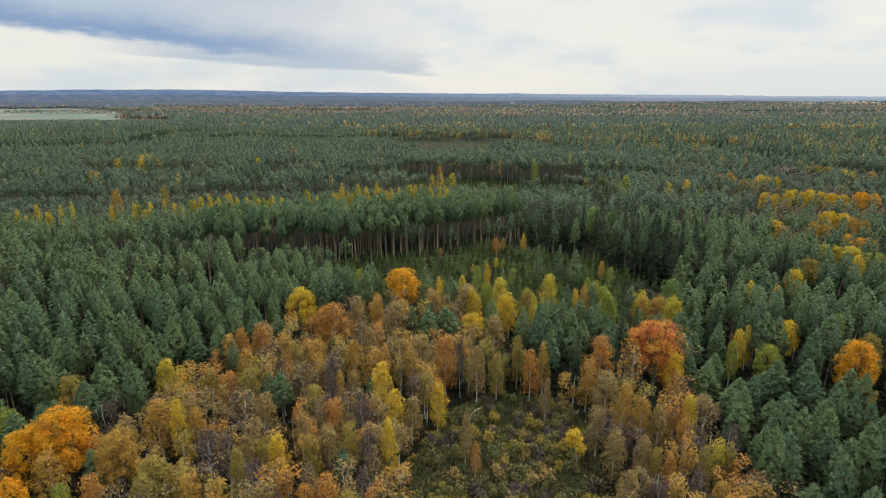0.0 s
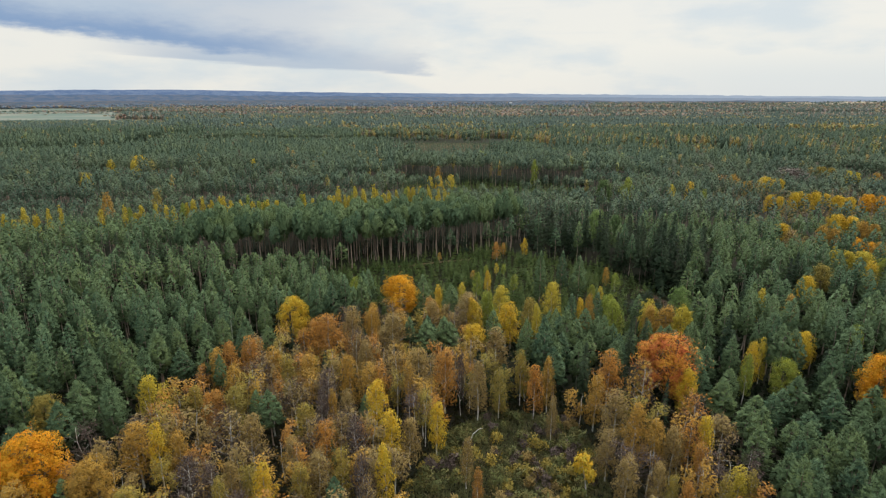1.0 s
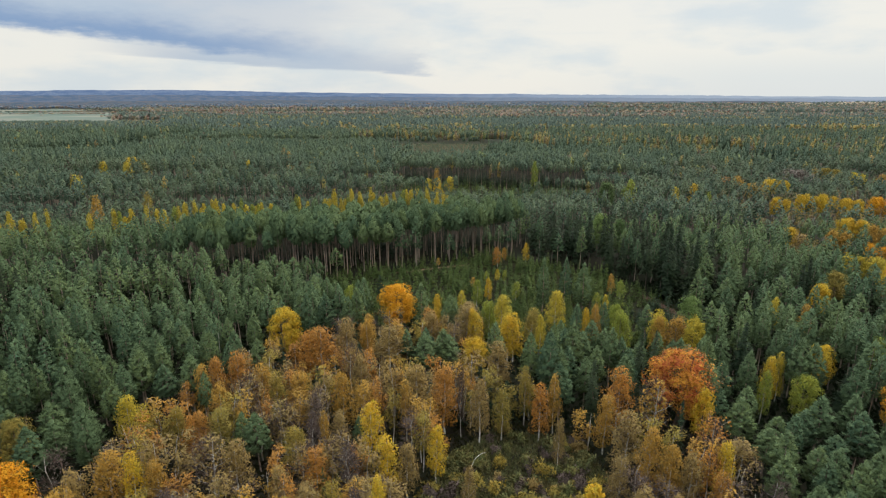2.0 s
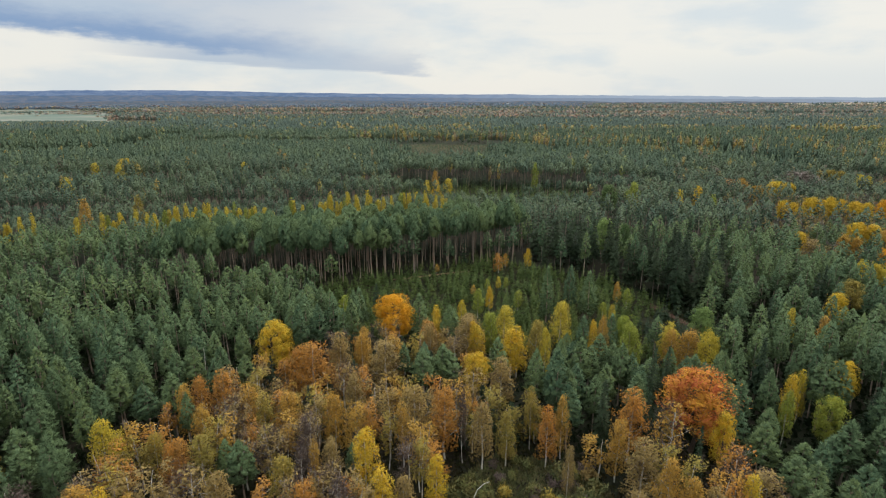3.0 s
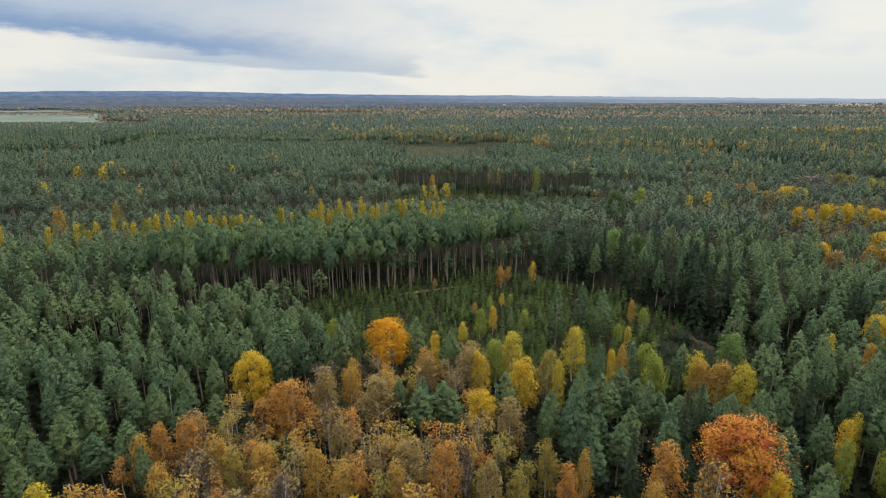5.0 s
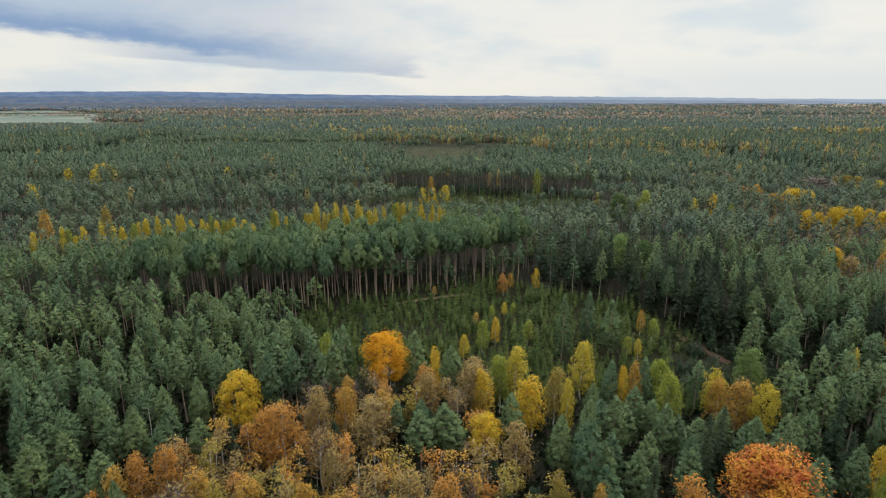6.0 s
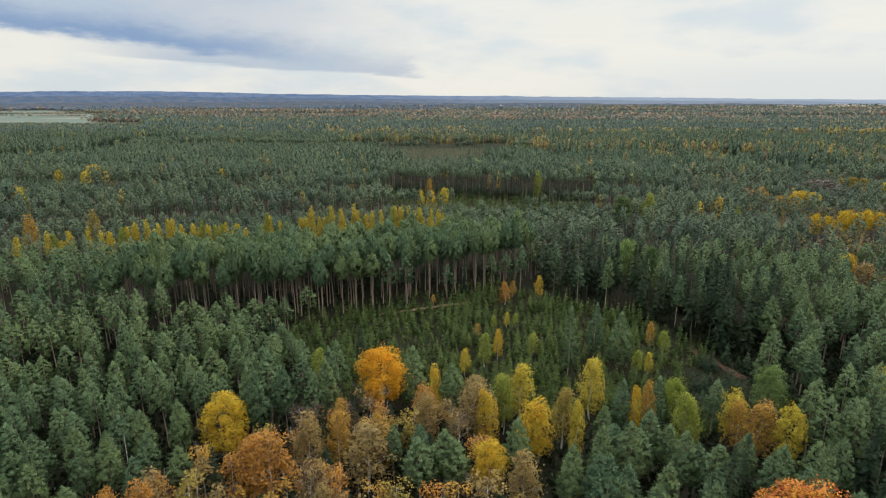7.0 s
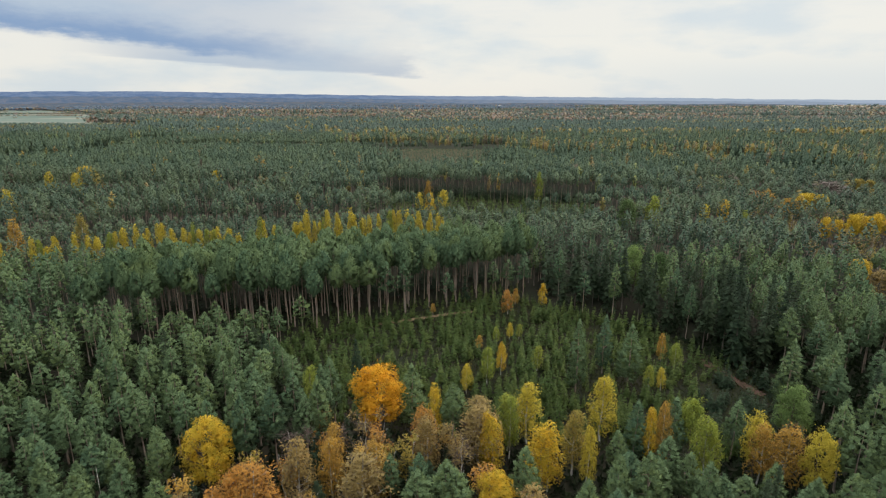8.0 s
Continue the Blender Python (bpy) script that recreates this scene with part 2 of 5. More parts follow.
def dress(tris, keep=0.4, lift=0.25):
    """Turns each blade outwards and gives its corners normals that follow the rounded crown more than the blade."""
    lo, hi = tris[..., 2].min(), tris[..., 2].max()
    wide = max(0.3, np.abs(tris[..., :2]).max())
    mid = np.array([0, 0, lo + (hi - lo) * 0.42])
    out = unit((tris - mid) * np.array([1, 1, 2.0 * wide / max(0.3, hi - lo)]))
    face = unit(np.cross(tris[:, 1] - tris[:, 0], tris[:, 2] - tris[:, 0]))
    away = unit(out.mean(1) + np.array([0, 0, 0.3]))
    back = (face * away).sum(1) < 0
    tris, out = tris.copy(), out.copy()
    tris[back] = tris[back][:, ::-1]
    out[back] = out[back][:, ::-1]
    face[back] *= -1
    return tris, unit(keep * face[:, None] + (1 - keep) * out + np.array([0, 0, lift]))


def face_to(tris, towards, keep):
    """Turns each blade towards a direction of its own and gives it a normal between the two."""
    face = unit(np.cross(tris[:, 1] - tris[:, 0], tris[:, 2] - tris[:, 0]))
    back = (face * towards).sum(1) < 0
    tris = tris.copy()
    tris[back] = tris[back][:, ::-1]
    face[back] *= -1
    return tris, np.repeat(unit(keep * face + (1 - keep) * towards)[:, None], 3, 1)


def flat_normals(tris):
    return np.repeat(unit(np.cross(tris[:, 1] - tris[:, 0], tris[:, 2] - tris[:, 0]))[:, None], 3, 1)


def soup(name, tris, mats, which=None, tint=None, normals=None, soft=None):
    """A mesh from an array of triangles (n, 3, 3), a material number and a tint for each. soft: how much of each blade's own normal is kept."""
    n = len(tris)
    if soft is not None:
        leafy_tris = np.ones(n, bool) if which is None else which == 0
        normals = flat_normals(tris)
        tris = np.array(tris)
        tris[leafy_tris], normals[leafy_tris] = dress(tris[leafy_tris], soft)
    me = bpy.data.meshes.new(name)
    me.vertices.add(3 * n)
    me.vertices.foreach_set("co", np.ascontiguousarray(tris, dtype=np.float32).ravel())
    me.loops.add(3 * n)
    me.loops.foreach_set("vertex_index", np.arange(3 * n, dtype=np.int32))
    me.polygons.add(n)
    me.polygons.foreach_set("loop_start", np.arange(0, 3 * n, 3, dtype=np.int32))
    for m in mats:
        me.materials.append(m)
    if which is not None:
        me.polygons.foreach_set("material_index", which.astype(np.int32))
    if tint is not None:
        at = me.attributes.new("tint", "FLOAT", "FACE")
        at.data.foreach_set("value", tint.astype(np.float32))
    if normals is not None:
        at = me.attributes.new("custom_normal", "FLOAT_VECTOR", "CORNER")
        at.data.foreach_set("vector", np.ascontiguousarray(normals, dtype=np.float32).ravel())
    me.update(calc_edges=True)
    return me


def unit(v):
    return v / np.maximum(np.linalg.norm(v, axis=-1, keepdims=True), 1e-9)


def blades(rng, at, way, length, width, spread, face=None, loose=0.5):
    """One slim triangle at each place, along its way, its flat side more or less towards face."""
    d = unit(way + rng.normal(0, spread, way.shape))
    up = rng.normal(size=d.shape) if face is None else unit(face) + rng.normal(0, loose, d.shape)
    side = unit(np.cross(d, up)) * (width * rng.uniform(0.7, 1.3, (len(d), 1)))
    tip = at + d * (length * rng.uniform(0.7, 1.3, (len(d), 1)))
    return np.stack([at - side * 0.5, at + side * 0.5, tip], 1)


def tube(points, radii, sides):
    """A tapering tube through the points, as triangles."""
    points, radii = np.array(points, float), np.array(radii, float)
    way = unit(np.gradient(points, axis=0))
    ref = np.where(np.abs(way[:, 2:3]) > 0.9, np.array([[1.0, 0, 0]]), np.array([[0, 0, 1.0]]))
    u = unit(np.cross(way, ref))
    v = np.cross(way, u)
    ang = np.linspace(0, 2 * np.pi, sides, endpoint=False)
    ring = points[:, None] + radii[:, None, None] * (u[:, None] * np.cos(ang)[None, :, None] + v[:, None] * np.sin(ang)[None, :, None])
    lo, hi = ring[:-1], ring[1:]
    lo2, hi2 = np.roll(lo, -1, 1), np.roll(hi, -1, 1)
    return np.concatenate([np.stack([lo, lo2, hi2], 2).reshape(-1, 3, 3), np.stack([lo, hi2, hi], 2).reshape(-1, 3, 3)])


def conifer_crown(seed, height, bare, radius, branches, tufts, length, width, shape="pine", per=3):
    """Whorls of branches with brushes of needles: pines rounded and upswept, spruces conical and drooping."""
    rng = np.random.default_rng(seed)
    u = np.clip((np.arange(branches) + rng.uniform(0, 1, branches)) / branches, 0, 1)
    ang = np.arange(branches) * 2.4 + rng.uniform(-0.5, 0.5, branches)
    if shape == "pine":
        prof = (1 - u) ** 0.8 * (0.7 + 0.3 * np.minimum(1, u / 0.15)) * 1.08
        lift = np.radians(8 + 40 * u ** 1.3 + rng.normal(0, 8, branches))
    elif shape == "tall":
        prof = np.sqrt(np.maximum(0.04, 1 - u ** 2.2)) * (0.5 + 0.5 * np.minimum(1, u / 0.35))
        lift = np.radians(5 + 45 * u + rng.normal(0, 12, branches))
    else:
        prof = (1 - u) ** 0.9 * 0.97 + 0.05
        lift = np.radians(-22 + 45 * u ** 2 + rng.normal(0, 5, branches))
    span = radius * prof * rng.uniform(0.72, 1.18, branches) + 0.15
    z0 = bare + u * (height - bare) * 0.97
    out = np.stack([np.cos(ang) * np.cos(lift), np.sin(ang) * np.cos(lift), np.sin(lift)], -1)
    s = 0.30 + 0.70 * (np.arange(tufts)[None] + rng.uniform(0, 1, (branches, tufts))) / tufts
    root = np.zeros((branches, tufts, 3))
    root[..., 2] = z0[:, None]
    at = root + out[:, None] * (span[:, None] * s)[..., None]
    at += rng.normal(0, 1, at.shape) * np.array([0.13, 0.13, 0.05]) * span[:, None, None]
    lean_up = {"pine": 0.45, "tall": 0.5, "spruce": -0.15}[shape]
    way = np.repeat(out[:, None], tufts, 1) + np.array([0, 0, lean_up])
    at, way = np.repeat(at.reshape(-1, 3), per, 0), np.repeat(way.reshape(-1, 3), per, 0)
    at = at - unit(way) * length * 0.4
    face = unit(at * np.array([1, 1, 0])) * 0.6 + np.array([0, 0, 0.9])
    fan = rng.normal(0, 1, at.shape) * np.array([0.55, 0.55, 0.3])
    tris = blades(rng, at, unit(way) + fan, length, width, 0.05, face, 0.35)
    top = blades(rng, np.repeat(np.array([[0, 0, height - length]]), per, 0), np.repeat(np.array([[0, 0, 1.0]]), per, 0), length, width * 0.7, 0.25)
    return np.concatenate([tris, top])


def sprays(seed, height, bare, radius, whorls, around, shape="pine", fold=True):
    """Whorls of broad flat boughs, one above another, each a kite folded along its middle."""
    rng = np.random.default_rng(seed + 5000)
    out = []
    for k in range(whorls):
        u = (k + rng.uniform(0.2, 0.8)) / whorls
        n = max(5, int(round(around * (1 - 0.35 * u))))
        for j in range(n):
            a = 6.283 * (j + 0.5 * k + rng.uniform(-0.25, 0.25)) / n
            if shape == "pine":
                span, rise = radius * ((1 - u) ** 0.7 * 0.9 + 0.12), 0.12 + 0.75 * u + rng.uniform(-0.12, 0.2)
            elif shape == "tall":
                span, rise = radius * (math.sqrt(max(0.05, 1 - u ** 2.2)) * (0.6 + 0.4 * min(1, u / 0.3))), 0.15 + 0.35 * u
            else:
                span, rise = radius * (1 - u) ** 0.85 + 0.15, -0.62 + 0.30 * u
            span *= rng.uniform(0.75, 1.12)
            step = (height - bare) * 0.94 / whorls
            z = bare + u * (height - bare) * 0.94 + rng.uniform(-0.5, 0.5) * step * (0.9 if shape != "spruce" else 0.4)
            d = np.array([math.cos(a), math.sin(a), 0])
            t = np.array([-math.sin(a), math.cos(a), 0])
            half = 3.14 * span * 0.66 / n * (rng.uniform(0.45, 0.85) if shape != "spruce" else rng.uniform(0.6, 1.0))
            z += 0.22 * span if shape == "spruce" else 0
            p0, p1 = np.array([0, 0, z]), np.array([0, 0, z + rise * span]) + d * span
            mid = p0 + (p1 - p0) * 0.66 + np.array([0, 0, rng.uniform(-0.04, 0.14) * span])
            t = t + np.array([0, 0, rng.normal(0, 0.25)])
            l, r = mid + t * half - np.array([0, 0, 0.10 * span]), mid - t * half - np.array([0, 0, 0.10 * span])
            out += [(p0, mid, l), (p0, r, mid), (mid, p1, l), (mid, r, p1)] if fold else [(p0, r, l), (l, r, p1)]
    if shape == "spruce":
        for j in range(4):
            a, c = 1.571 * j, radius * 0.13
            q, r = np.array([math.cos(a) * c, math.sin(a) * c, height * 0.88]), np.array([math.cos(a + 1.571) * c, math.sin(a + 1.571) * c, height * 0.88])
            out.append((np.array([0, 0, height * 1.01]), q, r))
    return np.array(out)


def pads(seed, height, bare, radius, count, sides, shape="pine", size=0.36, needles=0):
    """Rounded pads of needles over a pine's crown: low, jagged pyramids that look outwards and up."""
    rng = np.random.default_rng(seed + 9000)
    out = []
    for k in range(count):
        u = (k + rng.uniform(0.0, 0.9)) / count
        a = 2.4 * k + rng.uniform(-0.5, 0.5)
        if shape == "pine":
            r = radius * (1 - u) ** 0.60 * 0.84 * (0.66 + 0.34 * min(1, u / 0.3))
            c = radius * size * (1.15 - 0.55 * u)
        else:
            r = radius * math.sqrt(max(0.0, 1 - u ** 2.0)) * (0.45 + 0.40 * min(1, u / 0.35))
            c = radius * size * 1.15
        r *= rng.uniform(0.75, 1.15)
        c *= rng.uniform(0.75, 1.3)
        mid = np.array([math.cos(a) * r, math.sin(a) * r, bare + (height - bare) * (0.06 + 0.86 * u)])
        n = unit(np.array([math.cos(a) * 0.75, math.sin(a) * 0.75, 0.55 + 0.7 * u]))
        e = unit(np.cross(n, np.array([0.3, 0.2, 1.0]) if abs(n[2]) < 0.95 else np.array([1.0, 0, 0])))
        f = np.cross(n, e)
        tip = mid + n * c * rng.uniform(0.55, 0.9) + rng.normal(0, 0.12, 3) * c
        ang = 6.283 * (np.arange(sides) + rng.uniform(-0.3, 0.3, sides)) / sides
        rad = c * rng.uniform(0.6, 1.25, sides)
        ring = mid + e * (np.cos(ang) * rad)[:, None] + f * (np.sin(ang) * rad)[:, None] - n * (c * rng.uniform(0.1, 0.5, sides))[:, None]
        nxt = np.roll(ring, -1, 0)
        out.append(np.stack([np.repeat(tip[None], sides, 0), ring, nxt], 1))
        if needles:
            b = rng.uniform(0, 6.283, needles)
            q = (rng.uniform(0.25, 1.0, needles) * c)[:, None]
            away = e * np.cos(b)[:, None] + f * np.sin(b)[:, None]
            at = mid + away * q + n * (c * 0.35 - 0.62 * q)
            out.append(blades(rng, at, away * 0.75 + n * 0.6 + np.array([0, 0, 0.6]), c * 1.05, c * 0.26, 0.3, n, 0.5))
    c = radius * size * 0.8
    ang = 6.283 * np.arange(sides) / sides
    ring = np.column_stack([np.cos(ang) * c, np.sin(ang) * c, np.full(sides, height - 2.6 * c)])
    out.append(np.stack([np.repeat(np.array([[0, 0, height]]), sides, 0), ring, np.roll(ring, -1, 0)], 1))
    return np.concatenate(out)


def conifer_trunk(seed, height, radius, sides, rings, stubs=0):
    rng = np.random.default_rng(seed)
    z = np.linspace(0, 1, rings)
    sway = np.cumsum(rng.normal(0, 0.004, (rings, 2)), 0) * height * (rings > 2)
    pts = np.column_stack([sway, z * height * 0.96])
    pts[0, 2] = -0.3
    rad = radius * (1 - z * 0.88)
    rad[0] *= 1.15
    parts = [tube(pts, rad, sides)]
    for i in range(stubs):
        f = rng.uniform(0.35, 0.85)
        a = rng.uniform(0, 6.28)
        p = np.array([np.interp(f, z, pts[:, 0]), np.interp(f, z, pts[:, 1]), f * height * 0.96])
        q = p + np.array([math.cos(a), math.sin(a), 0.25]) * rng.uniform(0.8, 1.6)
        parts.append(tube([p, q], [0.05, 0.015], 3))
    return np.concatenate(parts)


def limbs(rng, height, fork, spread, count, radius, sides=6, lean=0.0):
    """A leafless frame: a stem, limbs that fork from it and boughs on those. Returns triangles and the boughs' ends."""
    n = 6
    z = np.linspace(0, 1, n)
    sway = np.cumsum(rng.normal(0, 0.012, (n, 2)), 0) * height
    sway[:, 0] += lean * z * height
    pts = np.column_stack([sway, z * height * 0.93])
    pts[0, 2] = -0.3
    tris, ends = [tube(pts, radius * (1 - 0.9 * z) + 0.015, sides)], []
    for i in range(count):
        f = fork + (0.93 - fork) * (i + rng.uniform(0, 1)) / count
        p = np.array([np.interp(f, z, pts[:, k]) for k in range(3)])
        a = i * 2.4 + rng.uniform(-0.4, 0.4)
        reach = spread * (1.15 - 0.75 * f) * rng.uniform(0.75, 1.2)
        q = p + np.array([math.cos(a) * reach, math.sin(a) * reach, reach * rng.uniform(0.7, 1.3)])
        q[2] = min(q[2], height * 0.97)
        mid = (p + q) / 2 + np.array([0, 0, -0.08 * reach])
        r = radius * 0.42 * (1 - f * 0.6)
        tris.append(tube([p, mid, q], [r, r * 0.6, 0.012], 3))
        ends.append(q)
        for j in range(2):
            b = p + (q - p) * rng.uniform(0.4, 0.8)
            c = b + (rng.normal(0, 0.5, 3) + np.array([0, 0, 0.5])) * reach * 0.45
            tris.append(tube([b, c], [r * 0.4, 0.01], 3))
            ends.append(c)
    return np.concatenate(tris), np.array(ends)


def broadleaf(seed, kind, share=1.0):
    """Stem and crown, 10 m high and 5 m wide, of a birch, a maple, an aspen or a tree that has lost most of its leaves."""
    rng = np.random.default_rng(seed)
    H = 10.0
    if kind == "maple":
        stem, ends = limbs(rng, H, 0.28, 2.7, 9, 0.20)
        low, lobes, leaves, size = 0.30, 22, 4600, 0.165
    elif kind == "great":
        stem, ends = limbs(rng, H, 0.25, 2.7, 14, 0.20)
        low, lobes, leaves, size = 0.28, 30, 12000, 0.098
    elif kind == "aspen":
        stem, ends = limbs(rng, H, 0.50, 2.0, 7, 0.13, 6, -0.16)
        low, lobes, leaves, size = 0.52, 9, 700, 0.42
    elif kind == "bare":
        stem, ends = limbs(rng, H, 0.25, 2.4, 14, 0.13)
        low, lobes, leaves, size = 0.32, 13, 520, 0.24
    else:
        stem, ends = limbs(rng, H, 0.30, 2.0, 10, 0.13)
        low, lobes, leaves, size = 0.20, 22, 3300, 0.17
    leaves, size = int(leaves * share), size / math.sqrt(share)
    u = (np.arange(lobes) + rng.uniform(0, 1, lobes)) / lobes
    if kind in ("maple", "great"):
        rad = 1.75 * np.sqrt(np.maximum(0.03, 1 - (2 * u - 0.85) ** 2 * 0.78))
    else:
        rad = 1.55 * (1 - u) ** 0.55 * (0.6 + 0.4 * np.minimum(1, u / 0.25)) + 0.05
    ang = np.arange(lobes) * 2.4 + rng.uniform(-0.6, 0.6, lobes)
    centre = np.stack([np.cos(ang) * rad, np.sin(ang) * rad, H * (low + (0.93 - low) * u)], -1)
    centre[:, :2] += np.interp(centre[:, 2:3], [0, H], [0, -0.16 * H]) * np.array([[1.0 if kind == "aspen" else 0.0, 0.0]])
    sizes = rng.uniform(0.65, 1.35, lobes) * {"maple": 0.98, "great": 0.90}.get(kind, 0.80)
    pick = rng.integers(0, lobes, leaves)
    way = unit(rng.normal(size=(leaves, 3)) + np.array([0, 0, 0.35]))
    shell = rng.uniform(0.45, 1.0, (leaves, 1)) ** 0.5
    stretch = np.array([1.0, 1.0, 0.85 if kind in ("maple", "great") else 1.35])
    at = centre[pick] + way * shell * sizes[pick, None] * stretch
    if len(ends):
        near = rng.integers(0, len(ends), leaves)
        some = rng.uniform(size=leaves) < {"bare": 0.35, "great": 0.06, "maple": 0.12}.get(kind, 0.2)
        at[some] = ends[near[some]] + rng.normal(0, 0.35, (some.sum(), 3))
    at[:, 2] = np.clip(at[:, 2], H * 0.18, H * 1.0)
    fall = np.array([0, 0, -0.5 if kind in ("birch", "bare") else 0.1])
    leaf = blades(rng, at, way * 0.5 + fall, size * 1.3, size * 1.05, 0.6, way + np.array([0, 0, 0.4]), 0.28)
    hub = np.array([0, 0, H * 0.5])
    bulge = unit(0.75 * way + 0.5 * unit((at - hub) * np.array([1, 1, 0.5])) + np.array([0, 0, 0.3]))
    leaf, bend = face_to(leaf, bulge, 0.22)
    if kind in ("maple", "great"):
        k = 26 * lobes
        pick = rng.integers(0, lobes, k)
        w3 = unit(rng.normal(size=(k, 3)))
        heart = blades(rng, centre[pick] * np.array([0.85, 0.85, 1]) + w3 * 0.3 * sizes[pick, None], w3 * 0.3 + np.array([0, 0, -0.3]), 0.42, 0.36, 0.5, w3, 0.3)
        heart, turn = face_to(heart, unit(w3 + np.array([0, 0, 0.3])), 0.3)
        leaf, bend = np.concatenate([leaf, heart]), np.concatenate([bend, turn])
    if kind in ("bare", "birch"):
        k = 620 if kind == "bare" else 160
        pick = rng.integers(0, lobes, k)
        w2 = unit(rng.normal(size=(k, 3)) + np.array([0, 0, 0.6]))
        twig = blades(rng, centre[pick] + w2 * 0.45 * sizes[pick, None], w2 * np.array([1, 1, 1.2]), 1.3, 0.05, 0.3)
        return stem, leaf, twig, bend
    return stem, leaf, None, bend


def spruce_like(seed, height, radius, branches, tufts, length, width):
    return conifer_crown(seed, height, height * 0.06, radius, branches, tufts, length, width, "spruce")


# ---- plan of the woods: stands and clearings, metres ----
YOUNG_SPRUCE = [(-50, 222), (-36, 206), (-24, 184), (0, 179), (30, 176), (58, 170), (76, 174), (92, 186), (90, 198), (84, 208), (76, 232), (47, 257), (30, 270), (10, 263), (-16, 251), (-43, 236)]
TALL_PINE = [(-112, 228), (-77, 240), (-43, 238), (-16, 253), (10, 265), (36, 277), (48, 304), (5, 298), (-60, 286), (-112, 270)]
SPRUCE_BELT = [(46, 282), (44, 268), (54, 254), (64, 236), (76, 226), (81, 217), (84, 209), (87, 200), (96, 203), (106, 218), (103, 240), (88, 264), (66, 296), (44, 312)]
LOW_PINE = [(-330, 282), (-240, 284), (-190, 290), (-165, 304), (-125, 322), (-60, 326), (5, 338), (30, 334), (112, 345), (112, 405), (40, 396), (0, 402), (-70, 385), (-170, 368), (-330, 345)]
EDGE_PINE = [(-84, 205), (-50, 203), (-28, 204), (-36, 216), (-50, 222), (-43, 237), (-77, 240), (-84, 238)]
BACK_PINE = [(-240, 250), (-112, 270), (-60, 286), (5, 298), (48, 304), (40, 336), (5, 338), (-60, 324), (-125, 320), (-165, 302), (-190, 288), (-240, 282)]
CLEARING_TWO = [(-32, 432), (0, 402), (40, 396), (100, 408), (112, 452), (67, 461), (18, 473), (-34, 486)]
BOG = [(-92, 884), (-80, 770), (-50, 650), (-28, 600), (40, 598), (64, 660), (88, 760), (110, 868), (60, 880), (-40, 886)]
GROVE = [(-84, 40), (-84, 92), (-66, 104), (-60, 130), (-46, 150), (-22, 174), (0, 172), (12, 170), (12, 142), (24, 131), (36, 124), (44, 132), (58, 126), (60, 108), (56, 92), (52, 40)]
SHRUBLAND = [(-9, 40), (-7, 100), (1, 118), (12, 128), (30, 124), (34, 110), (31, 88), (30, 40)]
RIGHT_GROVE = [(168, 300), (215, 290), (275, 305), (300, 400), (190, 400), (176, 350)]
GROVE_EDGE = [(140, 250), (200, 235), (280, 262), (290, 306), (215, 290), (168, 300), (150, 290)]
FIELD_LEFT = [(-4600, 1500), (-860, 1500), (-1000, 1800), (-1280, 2300), (-1950, 3000), (-2350, 3650), (-4600, 3650)]
# front of the tall mixed woods behind the open ground, from west to east
WOOD_FRONT = ([-420, -350, -90, 60, 130, 250, 420], [780, 850, 888, 884, 760, 640, 600])


def inside(x, y, poly):
    hit = np.zeros(len(x), bool)
    for (x0, y0), (x1, y1) in zip(poly, poly[1:] + poly[:1]):
        if y0 != y1:
            hit ^= ((y0 > y) != (y1 > y)) & (x < (x1 - x0) * (y - y0) / (y1 - y0) + x0)
    return hit


def scatter(x0, x1, y0, y1, gap):
    """Places about gap apart, jittered."""
    gx, gy = np.meshgrid(np.arange(x0, x1, float(gap)), np.arange(y0, y1, float(gap)))
    gx[1::2] += gap / 2
    p = np.column_stack([gx.ravel(), gy.ravel()])
    return p + R.uniform(-0.36, 0.36, p.shape) * gap


def patches(x, y, size, seed):
    """Slow undulation from 0 to 1 over the plan."""
    g = np.random.default_rng(seed)
    v = np.zeros(len(x))
    for k in range(7):
        a, f = g.uniform(0, 6.28), g.uniform(0.6, 2.2) * 6.28 / size
        v += np.sin((x * math.cos(a) + y * math.sin(a)) * f + g.uniform(0, 6.28))
    return 0.5 + v / 7.5


# ---- ground ----
gx = np.concatenate([[-6000, -4000, -2500, -1500, -900, -600], np.linspace(-400, 400, 81), [600, 900, 1500, 2500, 4000, 6000]])
gy = np.concatenate([[-3000, -1000, -400], np.linspace(-100, 500, 61), [600, 800, 1200, 1800, 2500, 3500, 6000]])
GX, GY = np.meshgrid(gx, gy, indexing="ij")
GZ = patches(GX.ravel(), GY.ravel(), 60, 3).reshape(GX.shape) * 0.5 - 0.45
bm = bmesh.new()
grid = [[bm.verts.new((GX[i, j], GY[i, j], GZ[i, j])) for j in range(len(gy))] for i in range(len(gx))]
for i in range(len(gx) - 1):
    for j in range(len(gy) - 1):
        bm.faces.new((grid[i][j], grid[i + 1][j], grid[i + 1][j + 1], grid[i][j + 1])).smooth = True
me = bpy.data.meshes.new("ground")
bm.to_mesh(me)
bm.free()
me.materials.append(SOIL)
tagged(new("ground", me), "mossy brown-green forest floor", "ground", kind="structure")


